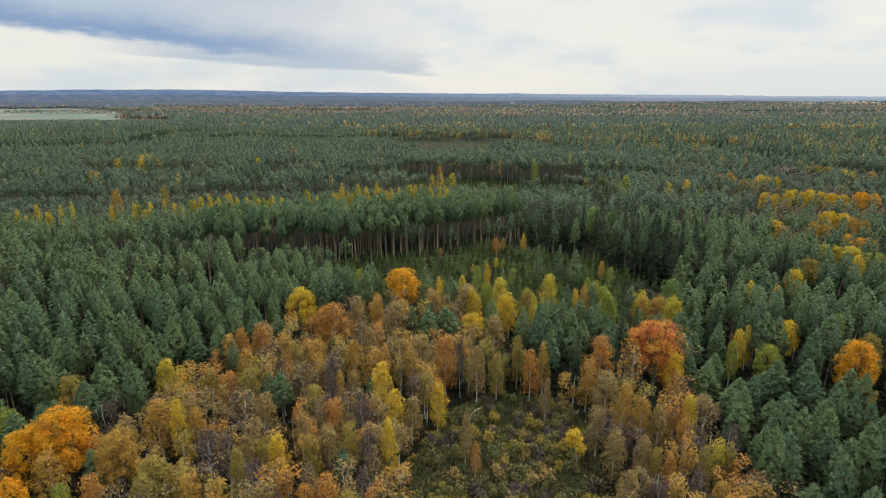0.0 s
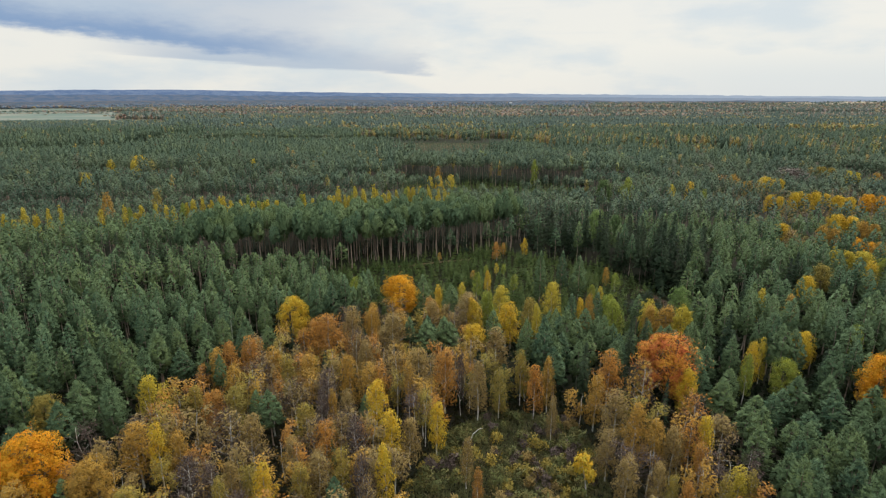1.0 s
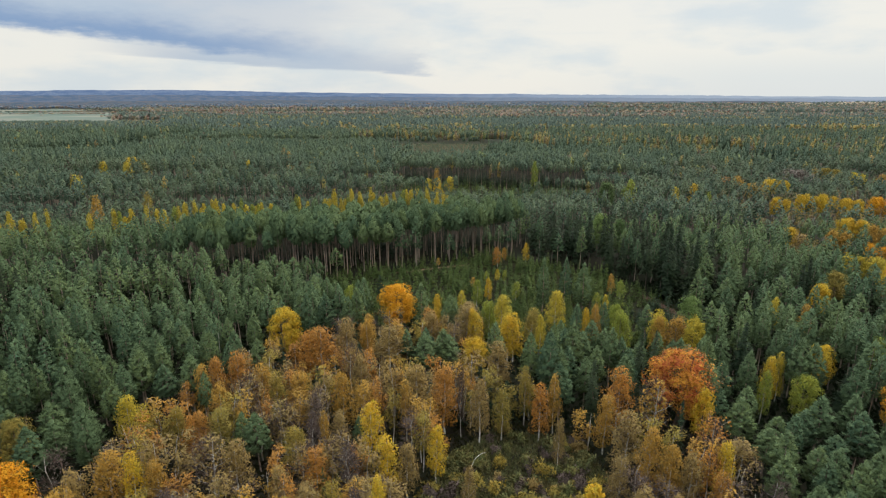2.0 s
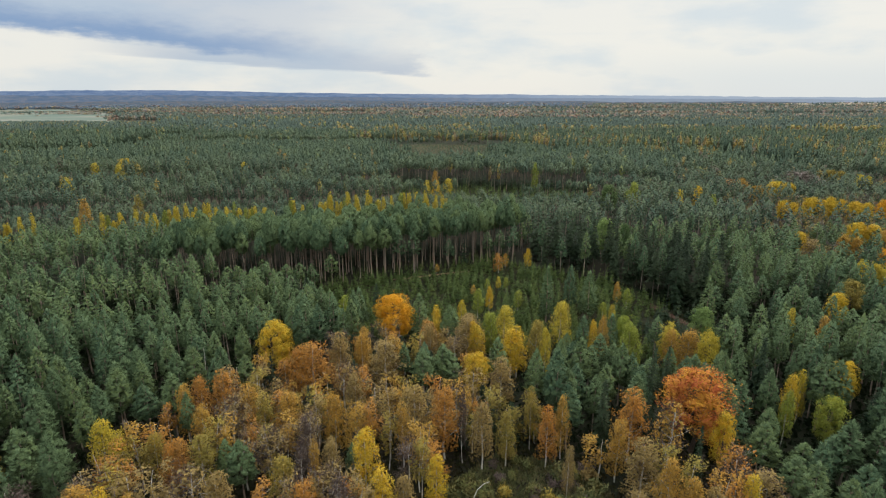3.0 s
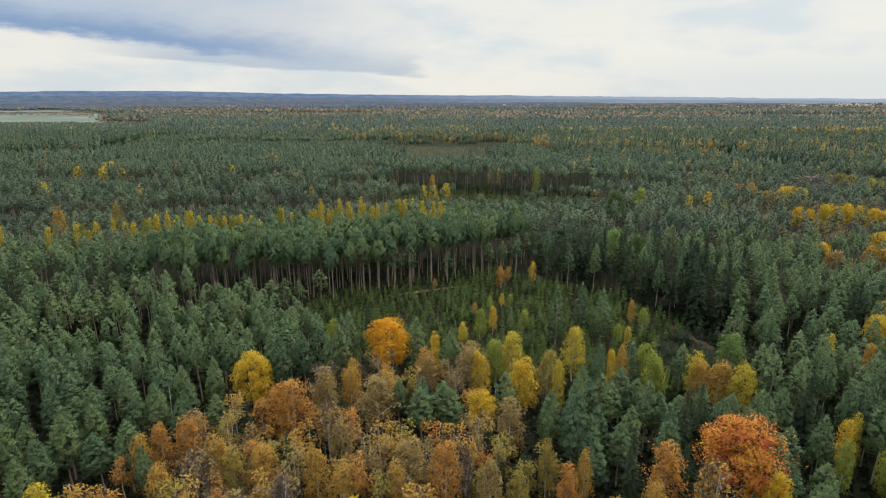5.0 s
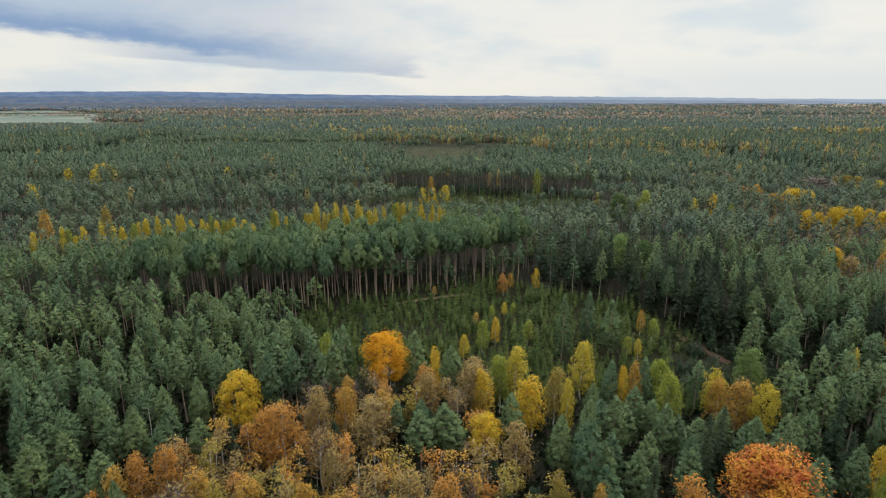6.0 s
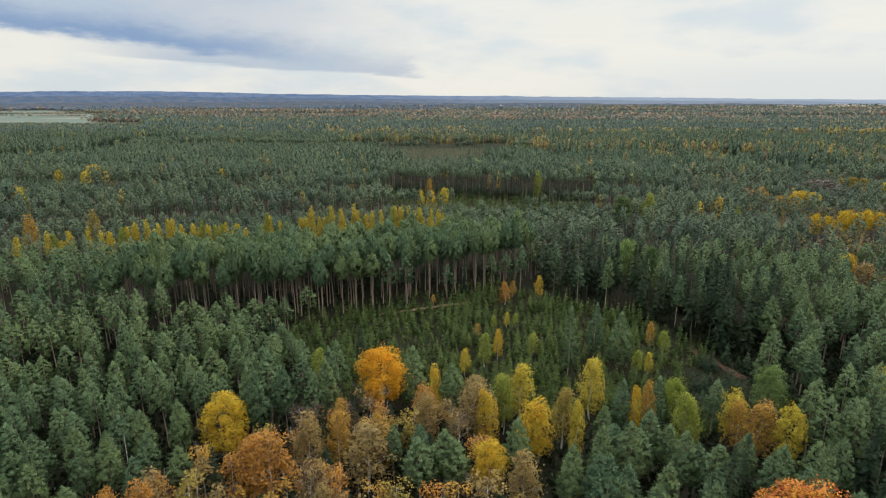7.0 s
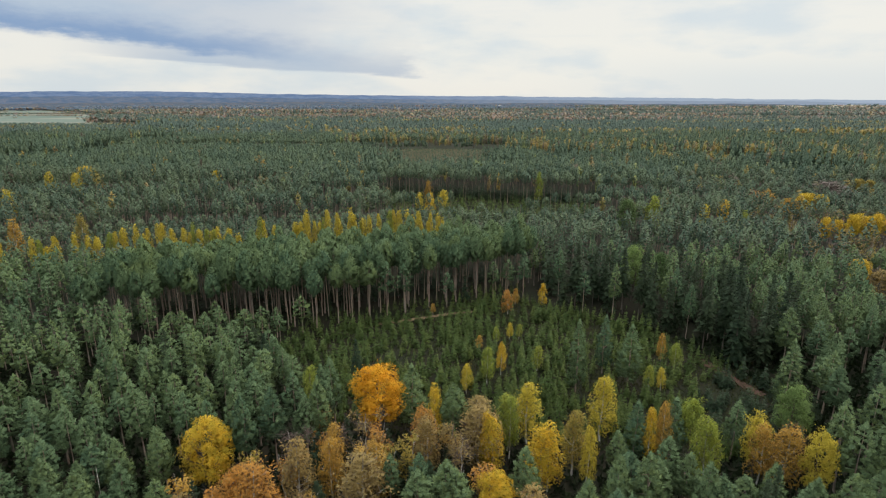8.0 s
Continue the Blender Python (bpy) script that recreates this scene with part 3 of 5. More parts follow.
def strip(name, pts, width, mat, label, category):
    """A flat track along a line of places, slightly uneven at the edges."""
    pts = np.array(pts, float)
    t = np.linspace(0, len(pts) - 1, 14 * (len(pts) - 1))
    line = np.column_stack([np.interp(t, range(len(pts)), pts[:, k]) for k in (0, 1)])
    n = unit(np.column_stack([-np.gradient(line[:, 1]), np.gradient(line[:, 0])]))
    wob = width / 2 * (1 + 0.18 * np.sin(np.arange(len(t)) * 1.7))[:, None]
    bm = bmesh.new()
    rows = []
    for p, k, w in zip(line, n, wob[:, 0]):
        rows.append([bm.verts.new((*(p + k * w * s), z)) for s, z in ((-1, -0.03), (-0.8, 0.05), (0, 0.08), (0.8, 0.05), (1, -0.03))])
    for r0, r1 in zip(rows, rows[1:]):
        for k in range(4):
            bm.faces.new((r0[k], r1[k], r1[k + 1], r0[k + 1]))
    me = bpy.data.meshes.new(name)
    bm.to_mesh(me)
    bm.free()
    me.materials.append(mat)
    return tagged(new(name, me), label, category, kind="structure")


strip("forest_track", [(-20, 244.5), (-12, 247), (-4, 250), (6, 253.5), (13, 255)], 2.0, SAND, "sandy forest track along the tall pines", "track")
strip("side_track", [(76.5, 216), (79.3, 208), (81, 202), (83.5, 196)], 2.8, BARE, "reddish bare track beside dark spruces", "track")
me = bpy.data.meshes.new("field")
bm = bmesh.new()
f = bm.faces.new([bm.verts.new((x, y, 0.4)) for x, y in FIELD_LEFT])
ext = bmesh.ops.extrude_face_region(bm, geom=[f])
bmesh.ops.translate(bm, vec=(0, 0, -1.5), verts=[v for v in ext["geom"] if isinstance(v, bmesh.types.BMVert)])
bm.to_mesh(me)
bm.free()
me.materials.append(FIELD)
tagged(new("field", me), "pale green and straw farm fields beyond the woods", "field", kind="structure")

# ---- far hills ----


def hills(name, dist, tops, mat, seed, label, uneven=1.0):
    """A long wooded ridge round the horizon, from its foot to its crest and down behind."""
    ang = np.radians(np.linspace(-75, 75, 300))
    g = np.random.default_rng(seed)
    rough = np.convolve(g.normal(0, 1, 320), np.ones(21) / 21, "same")[10:310] * 14 + g.normal(0, 0.9, 300)
    crest = np.interp(np.degrees(ang), [-38, -28, -22, -12, 2, 17, 31, 38], tops) + rough * uneven
    bm = bmesh.new()
    rows = [[bm.verts.new((math.sin(q) * d, math.cos(q) * d, z)) for d, z in ((dist - 260, -3), (dist - 90, h * 0.7 - 0.6), (dist, h), (dist + 90, h * 0.6), (dist + 200, -3))] for q, h in zip(ang, crest)]
    for r0, r1 in zip(rows, rows[1:]):
        for k in range(4):
            bm.faces.new((r0[k], r0[k + 1], r1[k + 1], r1[k])).smooth = True
    me = bpy.data.meshes.new(name)
    bm.to_mesh(me)
    bm.free()
    me.materials.append(mat)
    tagged(new(name, me), label, "hills", kind="structure")
    return np.degrees(ang), crest


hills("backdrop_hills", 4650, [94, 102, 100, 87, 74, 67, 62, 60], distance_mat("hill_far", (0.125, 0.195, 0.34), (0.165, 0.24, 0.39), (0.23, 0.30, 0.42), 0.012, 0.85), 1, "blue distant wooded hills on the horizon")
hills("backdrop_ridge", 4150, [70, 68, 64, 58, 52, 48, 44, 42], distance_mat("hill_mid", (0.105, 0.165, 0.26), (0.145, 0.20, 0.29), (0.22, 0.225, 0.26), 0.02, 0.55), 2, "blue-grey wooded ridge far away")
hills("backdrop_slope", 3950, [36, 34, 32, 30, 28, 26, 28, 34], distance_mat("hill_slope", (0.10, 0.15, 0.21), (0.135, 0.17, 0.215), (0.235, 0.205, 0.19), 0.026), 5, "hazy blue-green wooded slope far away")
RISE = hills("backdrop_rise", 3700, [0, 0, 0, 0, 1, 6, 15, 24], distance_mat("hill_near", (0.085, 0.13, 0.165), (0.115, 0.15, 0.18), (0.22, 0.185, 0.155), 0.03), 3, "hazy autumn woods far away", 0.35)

# ---- single trees ----
MESHES = {}


def mesh_of(key, make):
    if key not in MESHES:
        MESHES[key] = make()
    return MESHES[key]


def tree(name, x, y, size, turn, parts, label, category, group=""):
    """An Empty at the foot with one mesh for each part. size: scale across and up."""
    foot = new(name)
    foot.empty_display_size = 0.5
    foot.matrix_basis = Matrix.LocRotScale((x, y, -0.15), Euler((R.normal(0, 0.012), R.normal(0, 0.012), turn)), (size[0], size[0], size[1]))
    tagged(foot, label, category, group)
    for pname, mesh in parts:
        new(pname, mesh).parent = foot
    return foot


WORDS = {"orange": "bright orange", "gold": "golden yellow", "yellow": "yellow", "lime": "yellow-green", "olive": "olive-yellow", "amber": "amber-brown", "rust": "rusty orange",
         "brown": "faded brown", "red": "red and orange", "grey": "bare grey", "straw": "pale straw-coloured", "pale": "pale green", "dull": "dull green"}
TAKEN = []


def broad_meshes(kind, colour, v, far=False):
    seed = 100 * ["birch", "maple", "aspen", "bare", "great"].index(kind) + v
    shape = mesh_of(("shape", kind, v, far), lambda: broadleaf(seed, kind, (0.7 if kind == "great" else 0.45) if far else 1.0))
    bark = DARK_BARK if kind in ("maple", "great") else BIRCH_BARK
    trunk = mesh_of(("stem", kind, v, far), lambda: soup("trunk", shape[0], [bark]))
    twig = np.zeros((0, 3, 3)) if shape[2] is None else shape[2]
    which = np.concatenate([np.zeros(len(shape[1])), np.ones(len(twig))])
    crown = mesh_of(("crown", kind, colour, v, far), lambda: soup("crown", np.concatenate([shape[1], twig]), [LEAF[colour], LEAF["grey"]], which, normals=np.concatenate([shape[3], flat_normals(twig)])))
    return [("trunk", trunk), ("crown", crown)]


def plant(kind, colour, places):
    """Trees of one kind and colour; each place is x, y, height, crown width."""
    for x, y, h, w in places:
        v = int(R.integers(0, 3))
        TAKEN.append((x, y, w + 1.5 if kind == "maple" and x > 60 and y < 150 else w if kind in ("pine", "spruce") or y < 150 and x < 60 else w + 2.0))
        if kind in ("pine", "spruce"):
            conifer(kind, x, y, h, w, v, low=-60 < x < 90 and 160 < y < 275)
            continue
        label = {"birch": "birch with %s leaves and pale trunk", "maple": "broad maple with %s autumn crown", "aspen": "young leaning aspen with %s leaves, white trunk",
                 "bare": "nearly leafless birch with %s twigs"}[kind] % WORDS[colour]
        tree({"bare": "birch_tree"}.get(kind, kind + "_tree"), x, y, (w / (5.2 if kind == "maple" else 4.4), h / 10.0), R.uniform(0, 6.28) if kind != "aspen" else 0.0, broad_meshes("great" if kind == "maple" and w > 6.5 else kind, colour, v, y > 230), label, "tree", kind + " trees")


def conifer(kind, x, y, h, w, v, tall=False, low=False):
    if kind == "pine":
        shape = "tall" if tall else "pine"
        bare = 9.6 if tall else 1.6 if low else 6.0
        crown = mesh_of(("pine", v, tall, low), lambda: soup("crown", np.concatenate([pads(500 + v, 16, bare, 2.6, 62 if tall else 92, 5, shape, 0.21 if tall else 0.19, 16), conifer_crown(500 + v, 16, bare - 0.2, 2.6, 16 if tall else 34, 2 if tall else 3, 0.5, 0.13, shape, 5)]), [PINE], soft=0.38))
        trunk = mesh_of(("pine_stem", v, tall), lambda: soup("trunk", conifer_trunk(600 + v, 16, 0.19 if tall else 0.14, 6, 6, 6), [PINE_BARK]))
        label = "tall slender pine with bare reddish trunk" if tall else "pine with boughs down to the ground in a clearing" if low else "pine with blue-green needles in a dense stand"
    else:
        crown = mesh_of(("spruce", v), lambda: soup("crown", np.concatenate([sprays(520 + v, 16, 1.5, 2.5, 12, 9, "spruce"), spruce_like(520 + v, 16, 2.6, 60, 4, 0.55, 0.26)]), [SPRUCE], soft=0.45))
        trunk = mesh_of(("spruce_stem", v), lambda: soup("trunk", conifer_trunk(620 + v, 16, 0.17, 6, 4), [DARK_BARK]))
        label = "dark green conical spruce"
    return tree(kind + "_tree", x, y, (w / 5.2, h / 16.0), R.uniform(0, 6.28), [("trunk", trunk), ("crown", crown)], label, "tree", kind + " trees")


plant("maple", "orange", [(-77.2, 87.9, 16, 6.1), (-72.0, 92.2, 17.8, 11.6), (-76.4, 90.8, 15, 6.3), (-70.1, 76.2, 15, 5.4), (-13.9, 181.9, 17, 13.1), (99.5, 121.5, 18, 9.3), (256.4, 339.1, 16, 8), (265.5, 339.1, 15.1, 8.7), (261.5, 342.6, 15.5, 7), (182, 242.5, 13, 5.1), (187.8, 242.5, 12.1, 5.6), (185.2, 246, 12.5, 4.5)])
plant("maple", "amber", [(-60, 88.7, 15, 8.7), (177.1, 260.1, 15, 5.5), (183.3, 260.2, 14.1, 6), (180.6, 263.7, 14.5, 4.8), (202.1, 269, 15, 6.2), (209, 269, 14.1, 6.7), (206, 272.5, 14.5, 5.4), (217.9, 404.3, 14, 6.4), (225.2, 404.4, 13.1, 7), (222, 407.9, 13.5, 5.6), (188.4, 237.9, 13, 9)])
plant("maple", "olive", [(-83.2, 111.5, 14, 7.5), (109.9, 131.3, 15, 6.9), (137.9, 200.3, 15, 8.9), (325.9, 487.9, 14, 9.1), (336.2, 487.9, 13.1, 9.9), (331.6, 491.4, 13.5, 7.9)])
plant("maple", "lime", [(-87.2, 97.9, 14, 5.6), (81.8, 127.4, 14, 6.8), (171.4, 211.6, 14, 9.8), (52.5, 171.4, 14, 6.3)])
plant("birch", "amber", [(-70.8, 85.2, 13, 7), (-57.8, 99.8, 15, 7.4), (-43, 79.8, 13, 6.2), (-50.2, 99.9, 13, 5.1), (-55.7, 133.5, 14, 5), (-41, 131.3, 15, 6.4), (-32.1, 130.1, 14, 7.2), (-20.3, 158, 15, 5.8), (-22.4, 127.9, 15, 5.9), (-17.2, 125.2, 14, 6.2), (-48.4, 125.2, 14, 6.1), (-23.2, 113.6, 14, 3.1), (-7.7, 124, 15, 4.4), (25, 126.3, 15, 3.9), (34.3, 119.1, 14, 5.3), (38.6, 104.8, 16, 5.7)])
plant("birch", "amber", [(41.5, 102.6, 14, 5.6), (47.1, 79, 12, 4.5), (66.1, 160.7, 14, 7.6), (61.9, 162.2, 14, 5.9), (107.3, 168.3, 15, 4.7), (228.3, 441.2, 14, 10.7), (334, 433, 16, 11.4), (45.4, 168.7, 15, 4.1), (-20.7, 164.6, 14, 5.2), (-12.1, 158.9, 14, 6.4), (-188.2, 316.4, 21, 7.5), (-3.0, 470.0, 16, 6), (-147.8, 564.1, 20, 9.9), (29.1, 260.2, 7, 2.9), (12.7, 224.6, 4.8, 2.6), (64.1, 214.7, 9.2, 3.3)])
plant("birch", "amber", [(-1.1, 253.1, 4.2, 2.4)])
plant("birch", "lime", [(-63.9, 78.3, 12, 4.7), (14.2, 174, 14, 6), (50.6, 161.8, 16, 6.3), (74, 130.1, 14, 4), (114.3, 148.6, 13, 4.5), (-30, 186.1, 15, 5.2), (52.2, 162.5, 14, 4.7), (14.5, 171.6, 15, 4.4), (74.3, 455.2, 24, 6.3), (168.7, 361.6, 15, 5.5), (121.9, 369.8, 22, 10.5), (13.1, 203.9, 10.7, 4.5), (18.4, 228.9, 5.7, 2.8), (25.9, 231.7, 5.4, 2.5), (27.8, 210.9, 7.4, 4), (66.8, 211.2, 7.8, 4.2)])
plant("birch", "lime", [(54.5, 198.9, 7.6, 3.5)])
plant("birch", "rust", [(-59.8, 80.7, 12, 5.7), (-49.9, 114.1, 13, 4.4), (-54, 137.2, 14, 5.7), (-48.9, 137.9, 15, 6.3), (-34.4, 148.5, 16, 8), (-30.8, 148.1, 17, 9.6), (-3.5, 171.3, 13, 7), (-49.1, 115.5, 13, 6), (-22.8, 103.2, 13, 6.1), (-19.4, 78.1, 14, 5.6), (-22.4, 77, 13, 5), (0.8, 126.9, 17, 7.5), (21.4, 123.6, 14, 5.2), (6.4, 94.3, 9, 2.4), (38.7, 125.2, 17, 7.7), (47.5, 95.8, 13, 4.4)])
plant("birch", "rust", [(41.2, 86.6, 12, 3.5), (24.9, 252.1, 9.5, 4.8)])
plant("birch", "gold", [(-53.6, 99.1, 15, 4.7), (-1.1, 176.9, 15, 3.8), (-13.8, 113.8, 16, 6.6), (-10, 104.9, 14, 5.5), (-30.1, 87.6, 15, 4.7), (-10.2, 92.1, 16, 4), (-1.1, 110.2, 13, 4.5), (18.7, 160.5, 15, 7.3), (10, 165.8, 14, 5.7), (51, 102, 15, 4.4), (79.1, 137.2, 14, 4.5), (158, 202.6, 15, 6), (42.5, 168.3, 14, 3.4), (20.4, 161.2, 15, 6.6), (9.3, 165.7, 15, 4.6), (-2.2, 410.5, 17, 8.4)])
plant("birch", "gold", [(169, 384.8, 17, 7.2), (38.7, 258.3, 9.7, 3.7), (17.3, 208.9, 9.7, 3.4)])
plant("birch", "yellow", [(-66.8, 121.4, 13, 6.1), (-61.6, 118.2, 13, 4), (19.1, 176.9, 15, 7.6), (50.8, 88.8, 13, 4.8), (82.5, 138.7, 14, 3), (103.3, 176.9, 14, 4.2), (35.7, 177.6, 16, 7.1), (27.8, 161.1, 15, 3.8), (-8.8, 428.5, 14, 6.6), (7.3, 439.7, 14, 9.1), (151.3, 370.9, 17, 6.9), (-164.3, 498, 20, 11.2), (-260.7, 482.6, 20, 9.9), (-284, 489.1, 20, 10), (-254.8, 405.8, 20, 10.1), (7.2, 199, 8.4, 3.8)])
plant("birch", "yellow", [(23, 231.8, 5.8, 2.5), (57.8, 198.8, 6.8, 2.7)])
plant("birch", "olive", [(-55, 118.7, 12, 5.1), (-50.9, 84.4, 13, 7.9), (-50.5, 78.8, 13, 5.2), (-37.3, 129.1, 14, 5.7), (-44.3, 114.9, 14, 6.7), (-29.1, 112.6, 11, 6.6), (-36.8, 85.4, 14, 4.2), (-33, 89.9, 13, 3.8), (-18.2, 93.3, 14, 4.9), (-24.5, 90.2, 13, 4.7), (-14.8, 75.3, 13, 6), (13.2, 124.1, 13, 5.2), (19, 129.6, 15, 4), (52.5, 88.1, 13, 3.5), (47.3, 86.8, 13, 3.4), (39.9, 89.6, 11, 3.6)])
plant("birch", "olive", [(92.3, 106.6, 13, 2.4), (26.4, 166, 15, 6.4), (-168.3, 333.3, 20, 7), (-53.8, 497.1, 20, 10.3)])
plant("bare", "grey", [(-43.9, 90.5, 14, 6.3), (-25.9, 120, 15, 5.6), (-25.1, 112.2, 14, 4.3), (-16.8, 102.6, 14, 5.6), (-32.8, 83.6, 13, 5.3), (-14.2, 91.4, 14, 4), (-13.7, 80.5, 13, 4.2), (-40.3, 90.2, 13, 4.6), (4.4, 125.1, 16, 2.8), (44.2, 81.9, 12, 4.5), (289.8, 465, 15, 32.9), (105.7, 370, 22, 5.6), (109, 366.8, 21, 4.9)])
plant("maple", "gold", [(-43.9, 161.6, 17, 10.1), (8.8, 150.4, 13, 7.9), (54.4, 118.9, 16, 4.5), (95.8, 143.7, 14, 6.9), (126.1, 189.4, 14, 6.9), (196.8, 280.7, 16, 8.3), (206.2, 280.7, 15.1, 9), (202.1, 284.2, 15.5, 7.2), (199.7, 342.9, 15, 6.1), (206.6, 342.9, 14.1, 6.7), (203.5, 346.4, 14.5, 5.3), (217.9, 347.5, 16, 7.2), (226, 347.5, 15.1, 7.8), (222.4, 351, 15.5, 6.3), (230.4, 347.5, 16, 6.5), (237.8, 347.5, 15.1, 7.1)])
plant("maple", "gold", [(234.5, 351, 15.5, 5.7), (235.5, 335, 16, 7.6), (244, 335.1, 15.1, 8.2), (240.3, 338.6, 15.5, 6.6), (237.9, 417.7, 15, 10.2), (249.4, 417.8, 14.1, 11), (244.3, 421.3, 14.5, 8.8), (170.4, 279.2, 12, 8.7), (-277.6, 523.9, 20, 18.1)])
plant("birch", "brown", [(-25.8, 155.4, 16, 7.4), (-13.9, 153.3, 15, 10.3), (-19.5, 137.9, 14, 6), (-38.2, 105.4, 13, 6.5), (-21, 115.5, 13, 4.9), (-37.4, 91.1, 13, 4.7), (-28, 97.8, 13, 4.5), (-22.1, 93.9, 13, 6.7), (-5.5, 129.1, 16, 8.8), (-6.5, 106, 12, 5.1), (8.3, 122.5, 16, 5.7), (14.4, 145, 14, 7.6), (8.3, 168.3, 15, 10.5), (23.6, 113.9, 12, 2.8), (4.7, 99.4, 12, 3), (36.7, 112.2, 14, 7.8)])
plant("birch", "brown", [(44.5, 101, 13, 5.3), (32.1, 81.9, 12, 5.2), (37.9, 91.7, 12, 4.5), (32.1, 101.6, 12, 5.3), (33.2, 93.5, 12, 5.4), (166.6, 264, 12, 9.9), (7.7, 173.4, 14, 8.8), (-3.2, 166.2, 14, 6.8)])
plant("bare", "brown", [(-22.4, 142.5, 15, 6.8), (-43.1, 128.4, 14, 8.8), (-32.1, 117.7, 14, 8.1), (-42.7, 104.9, 14, 8.8), (-25.4, 104.3, 13, 5.9), (-23.1, 82, 13, 5.2), (-12.6, 86.8, 13, 4.1)])
plant("maple", "red", [(52.9, 127.6, 20.3, 15.6)])
plant("bare", "amber", [(44.8, 120.4, 17, 7.7), (66.8, 161.4, 14, 7.1)])
plant("bare", "rust", [(50.7, 108.5, 16, 7.1), (215.1, 431.6, 14, 11.4)])
plant("maple", "yellow", [(69, 156.3, 16, 6.4), (158.8, 224, 14, 5), (164.5, 224, 13.1, 5.4), (162, 227.5, 13.5, 4.3), (168, 220.1, 14, 9.7), (329.8, 457.8, 14, 6), (336.6, 457.8, 13.1, 6.5), (333.6, 461.3, 13.5, 5.2), (62.8, 164.8, 14, 5.7)])
plant("pine", "x", [(-36.8, 113.6, 14, 6.9), (-40.4, 115.5, 13, 4.9), (-3.9, 148.8, 15, 8.4), (2.1, 150, 14, 8.1), (-6.2, 183.2, 17, 8.6), (-18.8, 89.6, 11, 4.6), (-21.8, 103.2, 9, 2.8), (-64.4, 88.2, 12, 4.7), (-17.2, 118.3, 10, 3.7), (-53.7, 130.1, 14, 4.3), (0.5, 151.2, 15, 8), (-4.3, 154.6, 14, 5.9), (-9.4, 156.1, 13, 5), (40.1, 169.9, 15, 6.9), (48.6, 170.8, 15, 6.9), (35.6, 199.3, 20.5, 6.5)])
plant("pine", "x", [(84, 189, 19.5, 7.6), (97, 210, 19, 8), (107.5, 211.5, 18.5, 8.4), (99, 196, 17, 7.4), (91, 182, 16, 7), (50.4, 202.5, 17.8, 8.3), (45.5, 208.9, 17.7, 6.3)])
plant("spruce", "x", [(-41.7, 149.5, 13, 4.9), (-77.3, 89.1, 12, 6.2), (48.6, 115.7, 15, 3.4), (43.2, 127.9, 15, 4.2), (-22.2, 208.7, 10.9, 5.3)])
plant("maple", "pale", [(75.5, 173.6, 16, 7.6), (73.2, 265.2, 22, 9.9)])
plant("maple", "dull", [(81.6, 262.2, 20, 8.2), (103.9, 361.2, 22, 12.1)])
plant("aspen", "gold", [(27.5, 97.2, 9.6, 4.6)])

# a row of slim yellow birches behind the tall pines
for x in np.arange(-224, 8, 2.0):
    if R.uniform() > (0.6 if -92 < x < -66 or x < -165 else 0.12):
        y = np.interp(x, [-224, -185, -158, -125, -94, -57, -15, 8], [284, 288, 308, 320, 318, 324, 335, 329]) + R.uniform(-1.5, 1.5)
        plant("birch", str(R.choice(["yellow", "yellow", "yellow", "yellow", "yellow", "lime"])), [(x + R.uniform(-1, 1), y, R.triangular(11.5, 16.5, 20.0) + (4.0 if x > -62 else 1.5 if x > -90 else 0), R.uniform(3.2, 5.2))])

taken = np.array(TAKEN)


def stands(x, y, wide, deep, seed):
    """Number of the forest stand that each place lies in, and a random share of 0 to 1 for each stand."""
    g = np.random.default_rng(seed)
    n = int((x.max() - x.min()) * (y.max() - y.min()) / (wide * deep)) + 1
    cx, cy = g.uniform(x.min(), x.max(), n), g.uniform(y.min(), y.max(), n)
    best, which = np.full(len(x), 1e18), np.zeros(len(x), int)
    for k in range(n):
        d = ((x - cx[k]) / wide) ** 2 + ((y - cy[k]) / deep) ** 2
        which[d < best] = k
        best = np.minimum(best, d)
    return g.uniform(0, 1, n)[which], g.uniform(0, 1, n)[which]


def clear_of(p, margin):
    d = np.hypot(p[:, None, 0] - taken[None, :, 0], p[:, None, 1] - taken[None, :, 1])
    e = np.hypot(p[:, None, 0] - taken[None, :, 0], p[:, None, 1] + margin * 2 + 0.3 * taken[None, :, 2] - taken[None, :, 1])
    return ((d > taken[None, :, 2] * 0.36 + margin) & (e > taken[None, :, 2] * 0.3 + margin)).all(1)


# lesser birches that fill the grove
p = scatter(-84, 60, 42, 176, 4.5)
p = p[inside(p[:, 0], p[:, 1], GROVE) & ~inside(p[:, 0], p[:, 1], SHRUBLAND) & clear_of(p, 0.9)]
THICKET = p

# ---- joined woods ----


